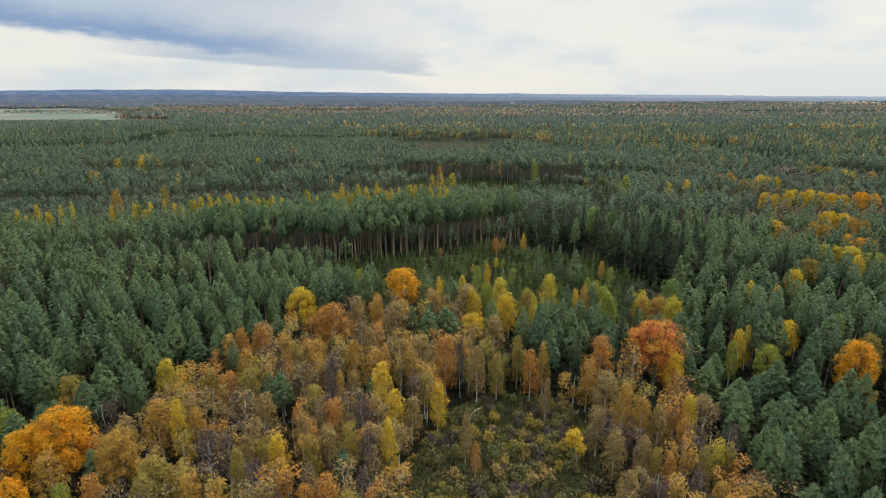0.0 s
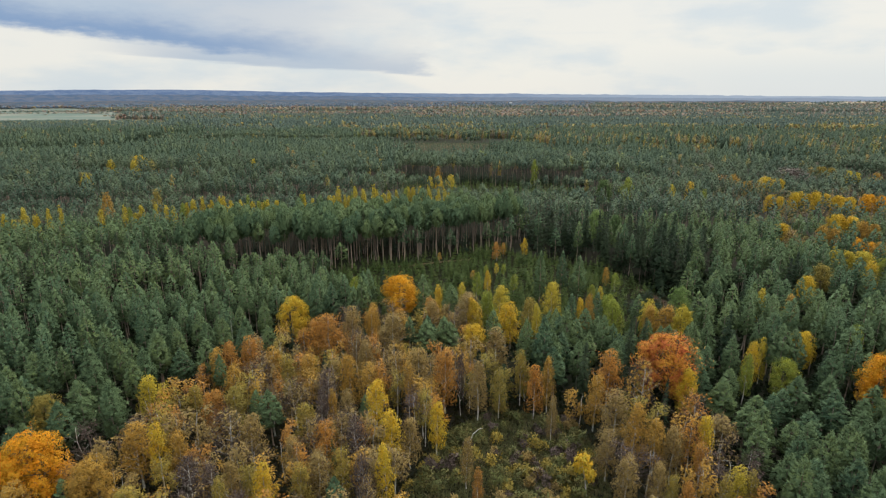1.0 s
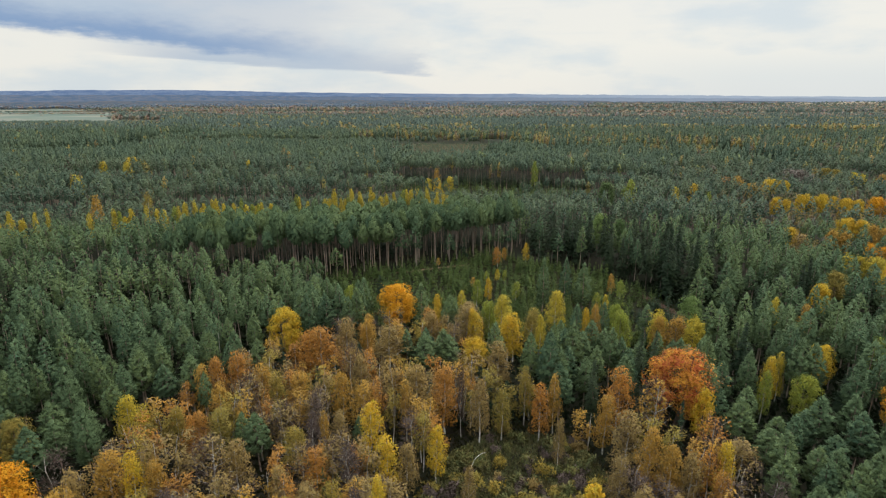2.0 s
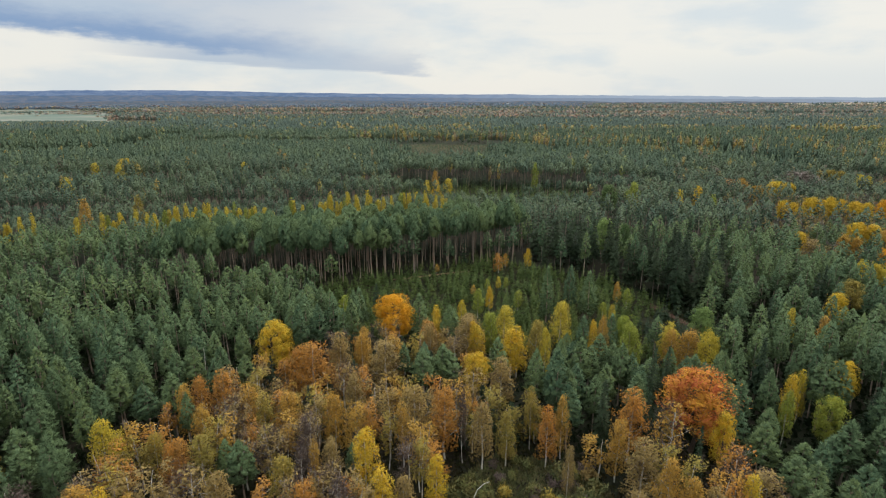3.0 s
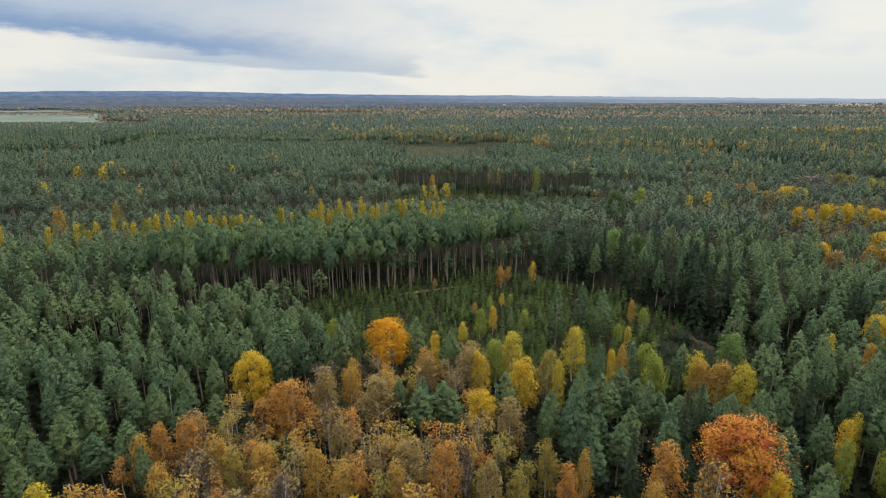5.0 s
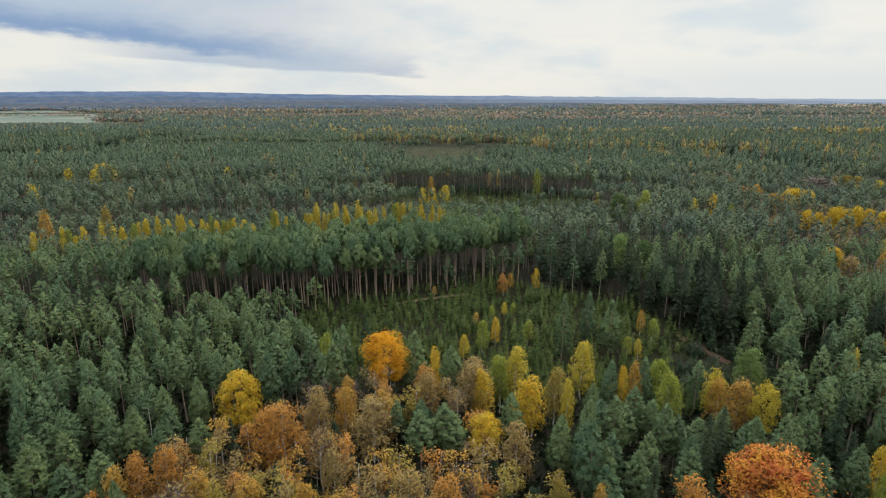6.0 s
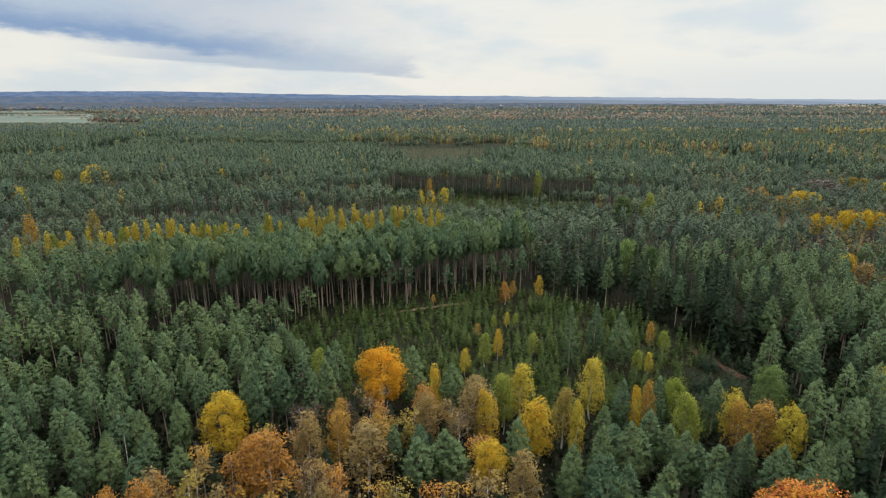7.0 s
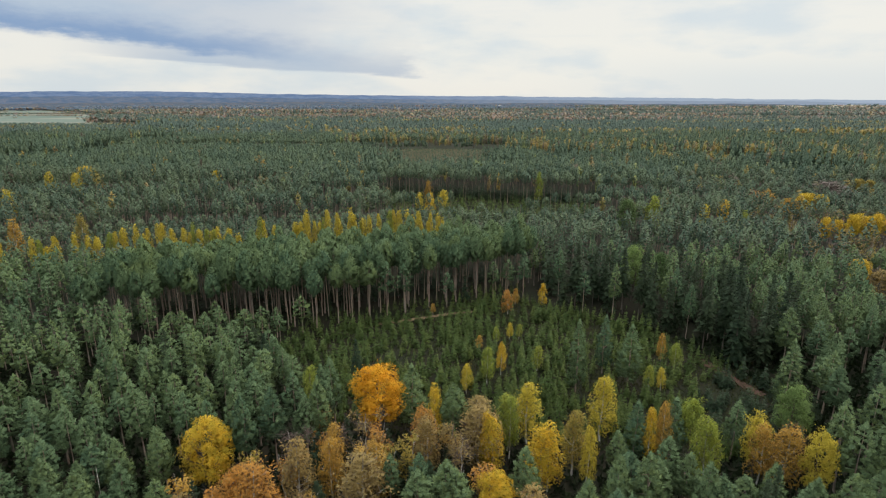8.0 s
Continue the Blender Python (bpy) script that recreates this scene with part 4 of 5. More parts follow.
def wood(name, spots, templates, mats, label, lean=0.02, soft=0.38):
    """Many trees in one mesh. spots: x, y, height, width; templates: (triangles, material numbers) of a tree 16 m high and 5.2 m wide."""
    chunks, which, tint, turned = [], [], [], []
    pick = R.integers(0, len(templates), len(spots))
    for k, (tris, mat) in enumerate(templates):
        s = spots[pick == k]
        if not len(s):
            continue
        nrm, leaf = flat_normals(tris), mat == 0
        tris = np.array(tris)
        tris[leaf], nrm[leaf] = dress(tris[leaf], soft)
        a = R.uniform(0, 6.28, len(s))
        c, n = np.cos(a)[:, None, None], np.sin(a)[:, None, None]
        w, h = (s[:, 3] / 5.2)[:, None, None], (s[:, 2] / 16.0)[:, None, None]
        X, Y, Z = tris[None, :, :, 0], tris[None, :, :, 1], tris[None, :, :, 2] * h
        lx, ly = R.normal(0, lean, (2, len(s), 1, 1))
        out = np.stack([(X * c - Y * n) * w + lx * Z + s[:, 0][:, None, None], (X * n + Y * c) * w + ly * Z + s[:, 1][:, None, None], Z - 0.15 + (s[:, 4][:, None, None] if s.shape[1] > 4 else 0)], -1)
        chunks.append(out.reshape(-1, 3, 3))
        NX, NY, NZ = nrm[None, :, :, 0], nrm[None, :, :, 1], nrm[None, :, :, 2]
        turned.append(np.stack([NX * c - NY * n, NX * n + NY * c, NZ + 0 * c], -1).reshape(-1, 3, 3))
        which.append(np.tile(mat, len(s)))
        tint.append(np.repeat(np.clip(0.55 * R.uniform(0, 1, len(s)) + 0.75 * (patches(s[:, 0], s[:, 1], 110, 166) - 0.3), 0, 0.98), len(tris)))
    me = soup(name, np.concatenate(chunks), mats, np.concatenate(which), np.concatenate(tint), np.concatenate(turned))
    return tagged(new(name, me), label, "forest", kind="stuff")


def with_trunk(crown, trunk):
    return np.concatenate([crown, trunk]), np.concatenate([np.zeros(len(crown)), np.ones(len(trunk))])


def pine_form(i, count, sides, size, needles, trunk, shape="pine", bare=7.0):
    crown = pads(i, 16, bare, 2.6, count, sides, shape, size, needles)
    return with_trunk(crown, conifer_trunk(i, 16, 0.18 if shape == "tall" else 0.14, *trunk) if trunk else np.zeros((0, 3, 3)))


def spruce_form(i, whorls, around, fringe, trunk, bare=1.5):
    crown = sprays(i, 16, bare, 2.5, whorls, around, "spruce", False)
    if fringe:
        crown = np.concatenate([crown, conifer_crown(i, 16, bare, 2.6, *fringe, "spruce")])
    return with_trunk(crown, conifer_trunk(i, 16, 0.14, *trunk) if trunk else np.zeros((0, 3, 3)))


PINE_B = [pine_form(i, 62, 4, 0.21, 9, (4, 2), bare=6.4) for i in range(6)]
PINE_C = [pine_form(10 + i, 36, 3, 0.26, 4, (3, 2), bare=6.8) for i in range(6)]
PINE_CD = [pine_form(15 + i, 24, 3, 0.30, 2, (3, 2), bare=7.5) for i in range(6)]


def tiered(seed, tiers, around, bare=5.0):
    """A far pine: jagged tiers of boughs that slope from the stem, rounded at the top."""
    rng = np.random.default_rng(seed)
    out = []
    for k in range(tiers):
        u = (k + rng.uniform(0.0, 0.8)) / tiers
        r = 2.6 * (1 - u) ** 0.55 * (0.8 + 0.2 * min(1, u / 0.3))
        drop = (16 - bare) / tiers * rng.uniform(0.9, 1.4)
        for j in range(around):
            a = 6.283 * (j + 0.5 * k + rng.uniform(-0.3, 0.3)) / around
            b = 3.6 / around * rng.uniform(0.8, 1.2)
            q, z = r * rng.uniform(0.75, 1.2), bare + u * (16 - bare)
            low = [(math.cos(a + s * b) * q, math.sin(a + s * b) * q, z + rng.uniform(-0.5, 0.5)) for s in (-1, 1)]
            out.append([(math.cos(a) * q * 0.35, math.sin(a) * q * 0.35, min(16.6, z + drop * 0.85)), low[0], low[1]])
    return with_trunk(np.array(out), np.zeros((0, 3, 3)))


PINE_D = [tiered(20 + i, 5, 4, 5.0) for i in range(6)]
PINE_E = [tiered(30 + i, 2, 4, 6.0) for i in range(6)]
TALL_B = [pine_form(40 + i, 50, 4, 0.21, 7, (4, 3, 2), "tall", 9.8) for i in range(6)]
TALL_C = [pine_form(50 + i, 28, 3, 0.24, 3, (3, 2), "tall", 10.2) for i in range(6)]
SPRUCE_B = [spruce_form(60 + i, 14, 8, (76, 4, 0.6, 0.24), (4, 2), 5.0 if i % 2 else 1.5) for i in range(5)]
SPRUCE_C = [spruce_form(70 + i, 10, 6, None, (3, 2)) for i in range(5)]
SAPLING_C = [spruce_form(75 + i, 9, 6, None, None, 0.5) for i in range(5)]


def leafy(seed, n, size):
    rng = np.random.default_rng(seed)
    way = unit(rng.normal(size=(n, 3)))
    at = way * np.array([2.2, 2.2, 5.0]) * rng.uniform(0.6, 1, (n, 1)) + np.array([0, 0, 10.5])
    return with_trunk(blades(rng, at, way * 0.3 + np.array([0, 0, -0.5]), size * 1.3, size, 0.5, way + np.array([0, 0, 0.5]), 0.4), np.zeros((0, 3, 3)))


LEAFY_C = [leafy(80 + i, 80, 1.1) for i in range(4)]
LEAFY_D = [leafy(90 + i, 30, 2.0) for i in range(4)]
LEAFY_E = [leafy(95 + i, 12, 2.9) for i in range(4)]


def thin_birch(seed, leaves, twigs):
    rng = np.random.default_rng(seed)
    stem, ends = limbs(rng, 16, 0.3, 2.6, 5, 0.13, 4)
    way = unit(rng.normal(size=(leaves, 3)))
    lobe = np.column_stack([rng.normal(0, 1.0, (9, 2)), np.linspace(6.5, 14.5, 9)])
    at = lobe[rng.integers(0, 9, leaves)] + way * np.array([1.0, 1.0, 1.6]) * rng.uniform(0.5, 1.15, (leaves, 1))
    leaf = blades(rng, at, way * 0.5 + np.array([0, 0, -0.5]), 0.40, 0.32, 0.6, way + np.array([0, 0, 0.4]), 0.28)
    w2 = unit(rng.normal(size=(twigs, 3)) + np.array([0, 0, 0.7]))
    tw = blades(rng, lobe[rng.integers(0, 9, twigs)] + w2 * 0.4, w2, 2.0, 0.09, 0.3)
    return np.concatenate([leaf, stem, tw]), np.concatenate([np.zeros(leaves), np.ones(len(stem)), np.full(twigs, 2)])


# spruces and pines in the shade between the birches at the back of the grove
p = scatter(-50, 62, 132, 180, 5.0)
p = p[inside(p[:, 0], p[:, 1], GROVE) & clear_of(p, 0.2)]
hs = R.uniform(5.0, 11.0, len(p))
wood("spruce_wood", np.column_stack([p, hs, hs * R.uniform(0.42, 0.55, len(p))]), SPRUCE_B, [SPRUCE, DARK_BARK], "dark young spruces between autumn birches")

part_of = R.choice(6, len(THICKET), p=[0.09, 0.10, 0.19, 0.26, 0.18, 0.18])
for k, (leaves, twigs, colour) in enumerate([(200, 260, "grey"), (280, 220, "brown"), (760, 90, "brown"), (760, 90, "amber"), (760, 90, "olive"), (760, 90, "rust")]):
    s = THICKET[part_of == k]
    s = np.column_stack([s, R.uniform(9.5, 14.5, len(s)), R.uniform(4.6, 7.0, len(s))])
    wood("birch_thicket", s, [thin_birch(900 + 10 * k + i, leaves, twigs) for i in range(4)], [LEAF[colour], BIRCH_BARK, LEAF["grey"]], "thicket of slender birches, %s foliage" % WORDS[colour])


def in_view(p, margin=25):
    return np.abs(p[:, 0]) < 0.84 * p[:, 1] + margin


# near pines: single trees on a stretch of the plan, the rest joined
p = scatter(-330, 330, 40, 400, 5.9)
more = scatter(-112, 50, 228, 306, 4.6)
p = np.concatenate([p[~inside(p[:, 0], p[:, 1], TALL_PINE)], more[inside(more[:, 0], more[:, 1], TALL_PINE)]])
p = p[in_view(p, 30)]
x, y = p.T
tall = inside(x, y, TALL_PINE)
belt = inside(x, y, SPRUCE_BELT)
low = inside(x, y, LOW_PINE)
off = inside(x, y, YOUNG_SPRUCE) | inside(x, y, GROVE) | inside(x, y, SHRUBLAND) | inside(x, y, CLEARING_TWO)
rg = inside(x, y, RIGHT_GROVE) & (R.uniform(size=len(x)) < 0.6)
keep = ~off & ~rg & clear_of(p, 1.6)
dens = R.uniform(size=len(x)) < np.where(tall, 0.95, np.where(patches(x, y, 24, 62) < 0.22, 0.6, 0.98))
keep &= dens
h = 16.2 + 2.6 * (patches(x, y, 90, 11) - 0.5) * 2 + R.normal(0, 1.9, len(x)) + np.where(y > 240, 1.5, 0)
w = R.uniform(5.2, 7.9, len(x))
h = np.where(tall, R.normal(22.8, 1.9, len(x)), h)
h = np.where(low, R.normal(11.5, 1.0, len(x)), h)
h = np.where(inside(x, y, GROVE_EDGE), h - 3.5, h)
h = np.where(inside(x, y, BACK_PINE), R.normal(12.0, 0.9, len(x)) + 0.024 * np.maximum(0, -60 - x), h)
h = np.where(inside(x, y, EDGE_PINE) & ~tall, R.normal(10.5, 1.0, len(x)), h)
w = np.where(tall, R.uniform(5.0, 6.6, len(x)), w)
spots = np.column_stack([x, y, h, w])
sp = belt & (R.uniform(size=len(x)) < np.where((x > 74) & (y > 228), 0.62, 0.92))
spots[belt, 2] = R.uniform(17, 22, belt.sum())
spots[sp, 2] = R.uniform(17, 26, sp.sum())
spots[sp, 3] = R.uniform(6.4, 8.6, sp.sum())
rim = ~off & ~tall & ~belt & ~low & (R.uniform(size=len(x)) < np.where((x > 40) & (x < 102) & (y > 240) & (y < 345), 0.45, 0.035))
spots[rim, 3] *= 0.8
plain = keep & ~tall & ~belt & ~rim
order = np.argsort(np.hypot(x, y - 60) + np.where(plain, 0, 1e6))
single = np.zeros(len(x), bool)
single[order[:200]] = True
for i in np.flatnonzero(single):
    conifer("pine", *spots[i], int(R.integers(0, 5)))
front = keep & tall & (y < np.interp(x, [-130, -77, -43, -16, 10, 36, 50], [240, 243, 238, 253, 265, 277, 280]) + 9)
for i in np.flatnonzero(front)[:90]:
    conifer("pine", *spots[i], int(R.integers(0, 5)), True)
    front[i] = True
near = (np.hypot(x, y - 30) < 190) | ((x > 60) & (y < 275) & (np.hypot(x, y - 30) < 240))
left = keep & ~single & ~front
wood("pine_wood", spots[left & plain & near], PINE_B, [PINE, PINE_BARK], "dense stand of blue-green pines")
wood("pine_wood", spots[left & plain & ~near & (y < 290)], PINE_C, [PINE, PINE_BARK], "pine stand stretching into the distance", soft=0.34)
wood("pine_wood", spots[left & plain & ~near & (y >= 290)], PINE_CD, [MID_HAZE_PINE, PINE_BARK], "pine stand behind the yellow birches", soft=0.3)
wood("tall_pine_wood", spots[left & tall & ~sp], TALL_B, [PINE, PINE_BARK], "stand of tall pines with bare trunks")
wood("spruce_wood", spots[left & ~tall & (sp | rim) & (y < 260)], SPRUCE_B, [SPRUCE, DARK_BARK], "dark tall spruces at the clearing's edge")
wood("spruce_wood", spots[left & ~tall & (sp | rim) & (y >= 260)], SPRUCE_C, [SPRUCE, DARK_BARK], "dark spruces among the pines")
wood("pine_wood", spots[left & belt & ~sp], PINE_B, [PINE, PINE_BARK], "pines among dark spruces")

p = scatter(165, 302, 236, 402, 6.0)
p = p[(inside(p[:, 0], p[:, 1], RIGHT_GROVE) | (inside(p[:, 0], p[:, 1], GROVE_EDGE) & (R.uniform(size=len(p)) < 0.2))) & clear_of(p, 0.3) & (R.uniform(size=len(p)) < 0.6)]
for k, c in enumerate(("brown", "brown", "olive", "grey")):
    s = p[k::4]
    wood("birch_thicket", np.column_stack([s, R.uniform(7, 13, len(s)), R.uniform(4, 6.5, len(s))]), [thin_birch(960 + 4 * k + i, 330, 50) for i in range(4)], [LEAF[c], BIRCH_BARK, LEAF["grey"]], "young birches with %s leaves between maples" % WORDS[c])

# woods below and behind the start
p = scatter(-110, 110, -90, 66, 5.4)
p = p[~in_view(p, 30) | (p[:, 1] < 40)]
p = p[~(inside(p[:, 0], p[:, 1], GROVE) & (p[:, 1] > 40)) & ~(inside(p[:, 0], p[:, 1], SHRUBLAND))]
under = (np.abs(p[:, 0]) < 58) & (p[:, 1] > -28)
spots = np.column_stack([p, R.normal(15.5, 1.2, len(p)), R.uniform(5.6, 7.4, len(p))])
wood("pine_wood", spots[under], PINE_C, [PINE, PINE_BARK], "pine stand beside the autumn grove")
wood("pine_wood", spots[~under], PINE_D, [PINE, PINE_BARK], "pine stand behind the autumn grove")

# woods from 400 m to 1 km
p = scatter(-900, 900, 400, 1000, 6.5)
p += R.normal(0, 0.9, p.shape)
p = p[in_view(p)]
x, y = p.T
p = p[~inside(x, y, CLEARING_TWO) & ~inside(x + R.normal(0, 12, len(x)), y + R.normal(0, 8, len(x)), BOG) & clear_of(p, 1.0) & ~(inside(x, y, RIGHT_GROVE) & (R.uniform(size=len(x)) < 0.6))]
x, y = p.T
stand, leafy_share = stands(x, y, 190, 75, 21)
h = 12.5 + 12 * stand + R.normal(0, 2.3, len(x))
front_y = np.interp(x, *WOOD_FRONT) + 70 * (patches(x, y, 120, 57) - 0.5)
behind = y - front_y
ahead = (behind < 0) & (behind > -260) & (x > -420) & (x < 140)
h = np.where(ahead, 11.0 + 4.0 * stand + R.normal(0, 1.6, len(x)) + np.clip((-behind - 60) * 0.05, 0, 8), h)
h = np.where((behind > 0) & (np.abs(x) < 430), np.maximum(h, 16.0) + 3.0 * stand, h)
h = np.where((y < 600) & (np.abs(x - 20) < 150), 16.5 + 2.5 * stand + R.normal(0, 1.4, len(x)), h)
h = np.where((y > 440) & (y < 545) & (np.abs(x - 40) < 135), R.normal(22.5, 1.5, len(x)), h)
cluster = patches(x, y, 70, 55)
lush = np.where(behind > 0, np.where(behind < 130, np.where((x > -130) & (x < 160), 0.40, np.where(x > 0, 0.30, 0.10)), 0.10), 0.03) * np.where(x > 120, 1.25, 1.0)
gold = R.uniform(size=len(x)) < lush * np.where(cluster > 0.56, 1.9, 0.3) + np.where((x > 110) & (y > 480), 0.05, 0)
spots = np.column_stack([x, y, h, R.uniform(4.8, 8.2, len(x))])
wall = ((y < 530) & (np.abs(x - 40) < 120)) | ((y < 425) & (x < 20)) | ((behind > 0) & (behind < 32) & (x > -420) & (x < 130))
spots[wall, 3] *= 0.8
back_row = wall & (y > 560)
# stems behind the front rows take dark bark in place of the stand's shade
deep = wall & ~back_row & (y > np.interp(x, [-44, -34, 18, 67, 112, 124], [488, 486, 473, 461, 455, 455]) + 11)
wood("tall_pine_wood", spots[wall & ~back_row & ~deep & ~gold], TALL_C, [MID_HAZE_PINE, PINE_BARK], "tall pines behind a far clearing", soft=0.3)
wood("tall_pine_wood", spots[deep & ~gold], TALL_C, [MID_HAZE_PINE, DARK_BARK], "tall pines deep in a far stand, stems darkened for shade", soft=0.3)
wood("tall_pine_wood", spots[back_row & ~gold], TALL_C, [MID_HAZE_PINE, DARK_BARK], "tall pines at the front of far mixed woods", soft=0.25)
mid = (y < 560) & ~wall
wood("pine_wood", spots[mid & ~gold], PINE_CD, [MID_HAZE_PINE, PINE_BARK], "pine woods half a kilometre away", soft=0.25)
wood("pine_wood", spots[~mid & ~wall & ~gold], PINE_D, [MID_HAZE_PINE, PINE_BARK], "far pine woods", soft=0.15)
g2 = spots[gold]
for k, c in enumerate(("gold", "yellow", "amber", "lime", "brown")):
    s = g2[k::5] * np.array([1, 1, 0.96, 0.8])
    wood("birch_wood", s, LEAFY_C if k < 3 else LEAFY_D, [MID_HAZE_LEAF[c], BIRCH_BARK], "scattered %s birches in far pine woods" % WORDS[c], soft=0.2)

# woods from 1 to 3.6 km
p = np.concatenate([scatter(-1500, 1500, 1000, 1750, 9.4), scatter(-2300, 2300, 1750, 2500, 13), scatter(-3200, 3200, 2500, 3600, 18)])
p = p[in_view(p)]
q = p + R.normal(0, 18, p.shape) + 40 * np.column_stack([np.sin(p[:, 1] / 90), np.sin(p[:, 0] / 70)])
hedge = ((np.abs(p[:, 1] - 2550 - 0.1 * p[:, 0]) < 36) & (p[:, 0] > -1800)) | ((np.abs(p[:, 1] - 2150) < 16) & (p[:, 0] > -2300) & (R.uniform(size=len(p)) < 0.5)) | ((np.abs(p[:, 1] - 3150) < 30) & (R.uniform(size=len(p)) < 0.6))
p = p[~inside(q[:, 0], q[:, 1], FIELD_LEFT) | (R.uniform(size=len(p)) < 0.004) | hedge]
x, y = p.T
far = y > 1750
stand, leafy_share = stands(x, y, 620, 150, 31)
h = 12 + 13 * stand + R.normal(0, 1.7, len(x))
h = np.where(inside(x, y, FIELD_LEFT), 7.5, h)
h = np.where((x < -0.48 * y) & (y < 1520) & (y > 1180), np.interp(y, [1180, 1300, 1520], [14, 9.5, 8.5]) + R.normal(0, 0.8, len(x)), h)
w = np.where(y > 2500, 15, np.where(far, 11.5, 9.0)) * R.uniform(0.8, 1.2, len(x))
spots = np.column_stack([x, y, h, w])
share = np.interp(y, [1000, 1200, 1450, 1700, 2600], [0.26, 0.15, 0.24, 0.70, 0.85]) * np.where(x < -0.35 * y, 0.75, 1.15)
clump = patches(x, y * 2.2, 260, 56)
gold = R.uniform(size=len(x)) < share * np.where(leafy_share > 0.45, 1.35, 0.35) * np.where(clump > 0.5, 1.7, 0.3)
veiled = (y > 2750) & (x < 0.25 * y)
wood("pine_wood", spots[~gold & ~veiled], PINE_E, [FAR_HAZE_PINE, PINE_BARK], "distant dark pine woods", soft=0.12)
wood("pine_wood", spots[veiled & (~gold | (R.uniform(size=len(x)) < 0.6))], PINE_E, [BLUE_HAZE_PINE, PINE_BARK], "woods near the horizon, tinted blue-green for haze", soft=0.12)
close = gold & (y < 1500)
for k, c in enumerate(("gold", "yellow", "amber", "lime")):
    wood("birch_wood", spots[close][k::4] * np.array([1, 1, 0.97, 0.85]), LEAFY_D, [MID_HAZE_LEAF[c], BIRCH_BARK], "scattered %s birches among distant pines" % WORDS[c], soft=0.15)
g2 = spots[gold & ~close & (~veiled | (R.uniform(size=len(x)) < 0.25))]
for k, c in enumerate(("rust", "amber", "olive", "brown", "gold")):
    wood("birch_wood", g2[k::5], LEAFY_E, [FAR_HAZE_LEAF[c], BIRCH_BARK], "distant %s autumn woods" % WORDS[c], soft=0.12)

# woods on the rise at the horizon
n = 7000
q, d = R.uniform(-42, 42, n), R.uniform(3450, 3715, n)
crest = np.interp(q, *RISE)
z = np.interp(d, [3440, 3610, 3700], [0, 0.7, 1]) * crest - 2
spots = np.column_stack([np.sin(np.radians(q)) * d, np.cos(np.radians(q)) * d, R.uniform(13, 22, n), R.uniform(14, 22, n), z])
kindly = R.uniform(size=n) < np.where(patches(spots[:, 0], spots[:, 1] * 3, 500, 77) > 0.45, 0.62, 0.2)
east = q > 15
wood("pine_wood", spots[~kindly & east], PINE_E, [FAR_HAZE_PINE, PINE_BARK], "dark pine woods on a distant rise", soft=0.12)
wood("pine_wood", spots[~east & (~kindly | (R.uniform(size=n) < 0.6))], PINE_E, [BLUE_HAZE_PINE, PINE_BARK], "woods on a distant rise, tinted blue-green for haze", soft=0.12)
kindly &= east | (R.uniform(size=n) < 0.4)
# trees on the east of the rise get the pale leaves that imitate sunshine
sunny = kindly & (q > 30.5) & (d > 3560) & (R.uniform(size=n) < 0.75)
wood("birch_wood", spots[sunny], LEAFY_E, [FAR_HAZE_LEAF["straw"], BIRCH_BARK], "trees on the far rise, coloured pale for sunlight", soft=0.12)
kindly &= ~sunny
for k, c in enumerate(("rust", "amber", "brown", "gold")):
    wood("birch_wood", spots[kindly][k::4], LEAFY_E, [FAR_HAZE_LEAF[c], BIRCH_BARK], "distant %s trees on a low rise" % WORDS[c], soft=0.12)

# ---- young spruces in the clearing ----
p = scatter(-52, 96, 168, 276, 2.25)
p += R.normal(0, 0.5, p.shape)
x, y = p.T
p = p[inside(x, y, YOUNG_SPRUCE) & clear_of(p, 0.2) & (R.uniform(size=len(x)) < np.where(patches(x, y, 22, 61) > 0.40, 0.95, 0.45))]
x, y = p.T
lines = [[(-9, 248), (-4, 250), (6, 253.5), (13, 255)], [(79.3, 209), (81, 203), (83.5, 197)]]
for ln in lines:
    q = np.concatenate([np.linspace(a, b, 12) for a, b in zip(ln, ln[1:])])
    d = np.hypot(p[:, None, 0] - q[None, :, 0], p[:, None, 1] - q[None, :, 1]).min(1)
    p = p[d > 1.7]
x, y = p.T
h = np.clip(1.5 + 2.6 * patches(x, y, 30, 8) + R.gamma(2.0, 0.8, len(x)), 1.2, 7.5)
opening = inside(x, y, [(80.5, 205), (85, 196), (80.5, 188), (76, 196)])
h = np.where(opening, 1.0 + 0.5 * R.uniform(size=len(x)), h)
spots = np.column_stack([x, y, h, np.clip(h * R.uniform(0.48, 0.66, len(x)), 0.9, 3.4)])
# saplings in this corner get darker needles, imitating the tall spruces' shade
shade = inside(spots[:, 0], spots[:, 1], [(62, 172), (94, 186), (92, 202), (80, 206), (66, 198)])
order = np.argsort(y)
order = order[~shade[order]]
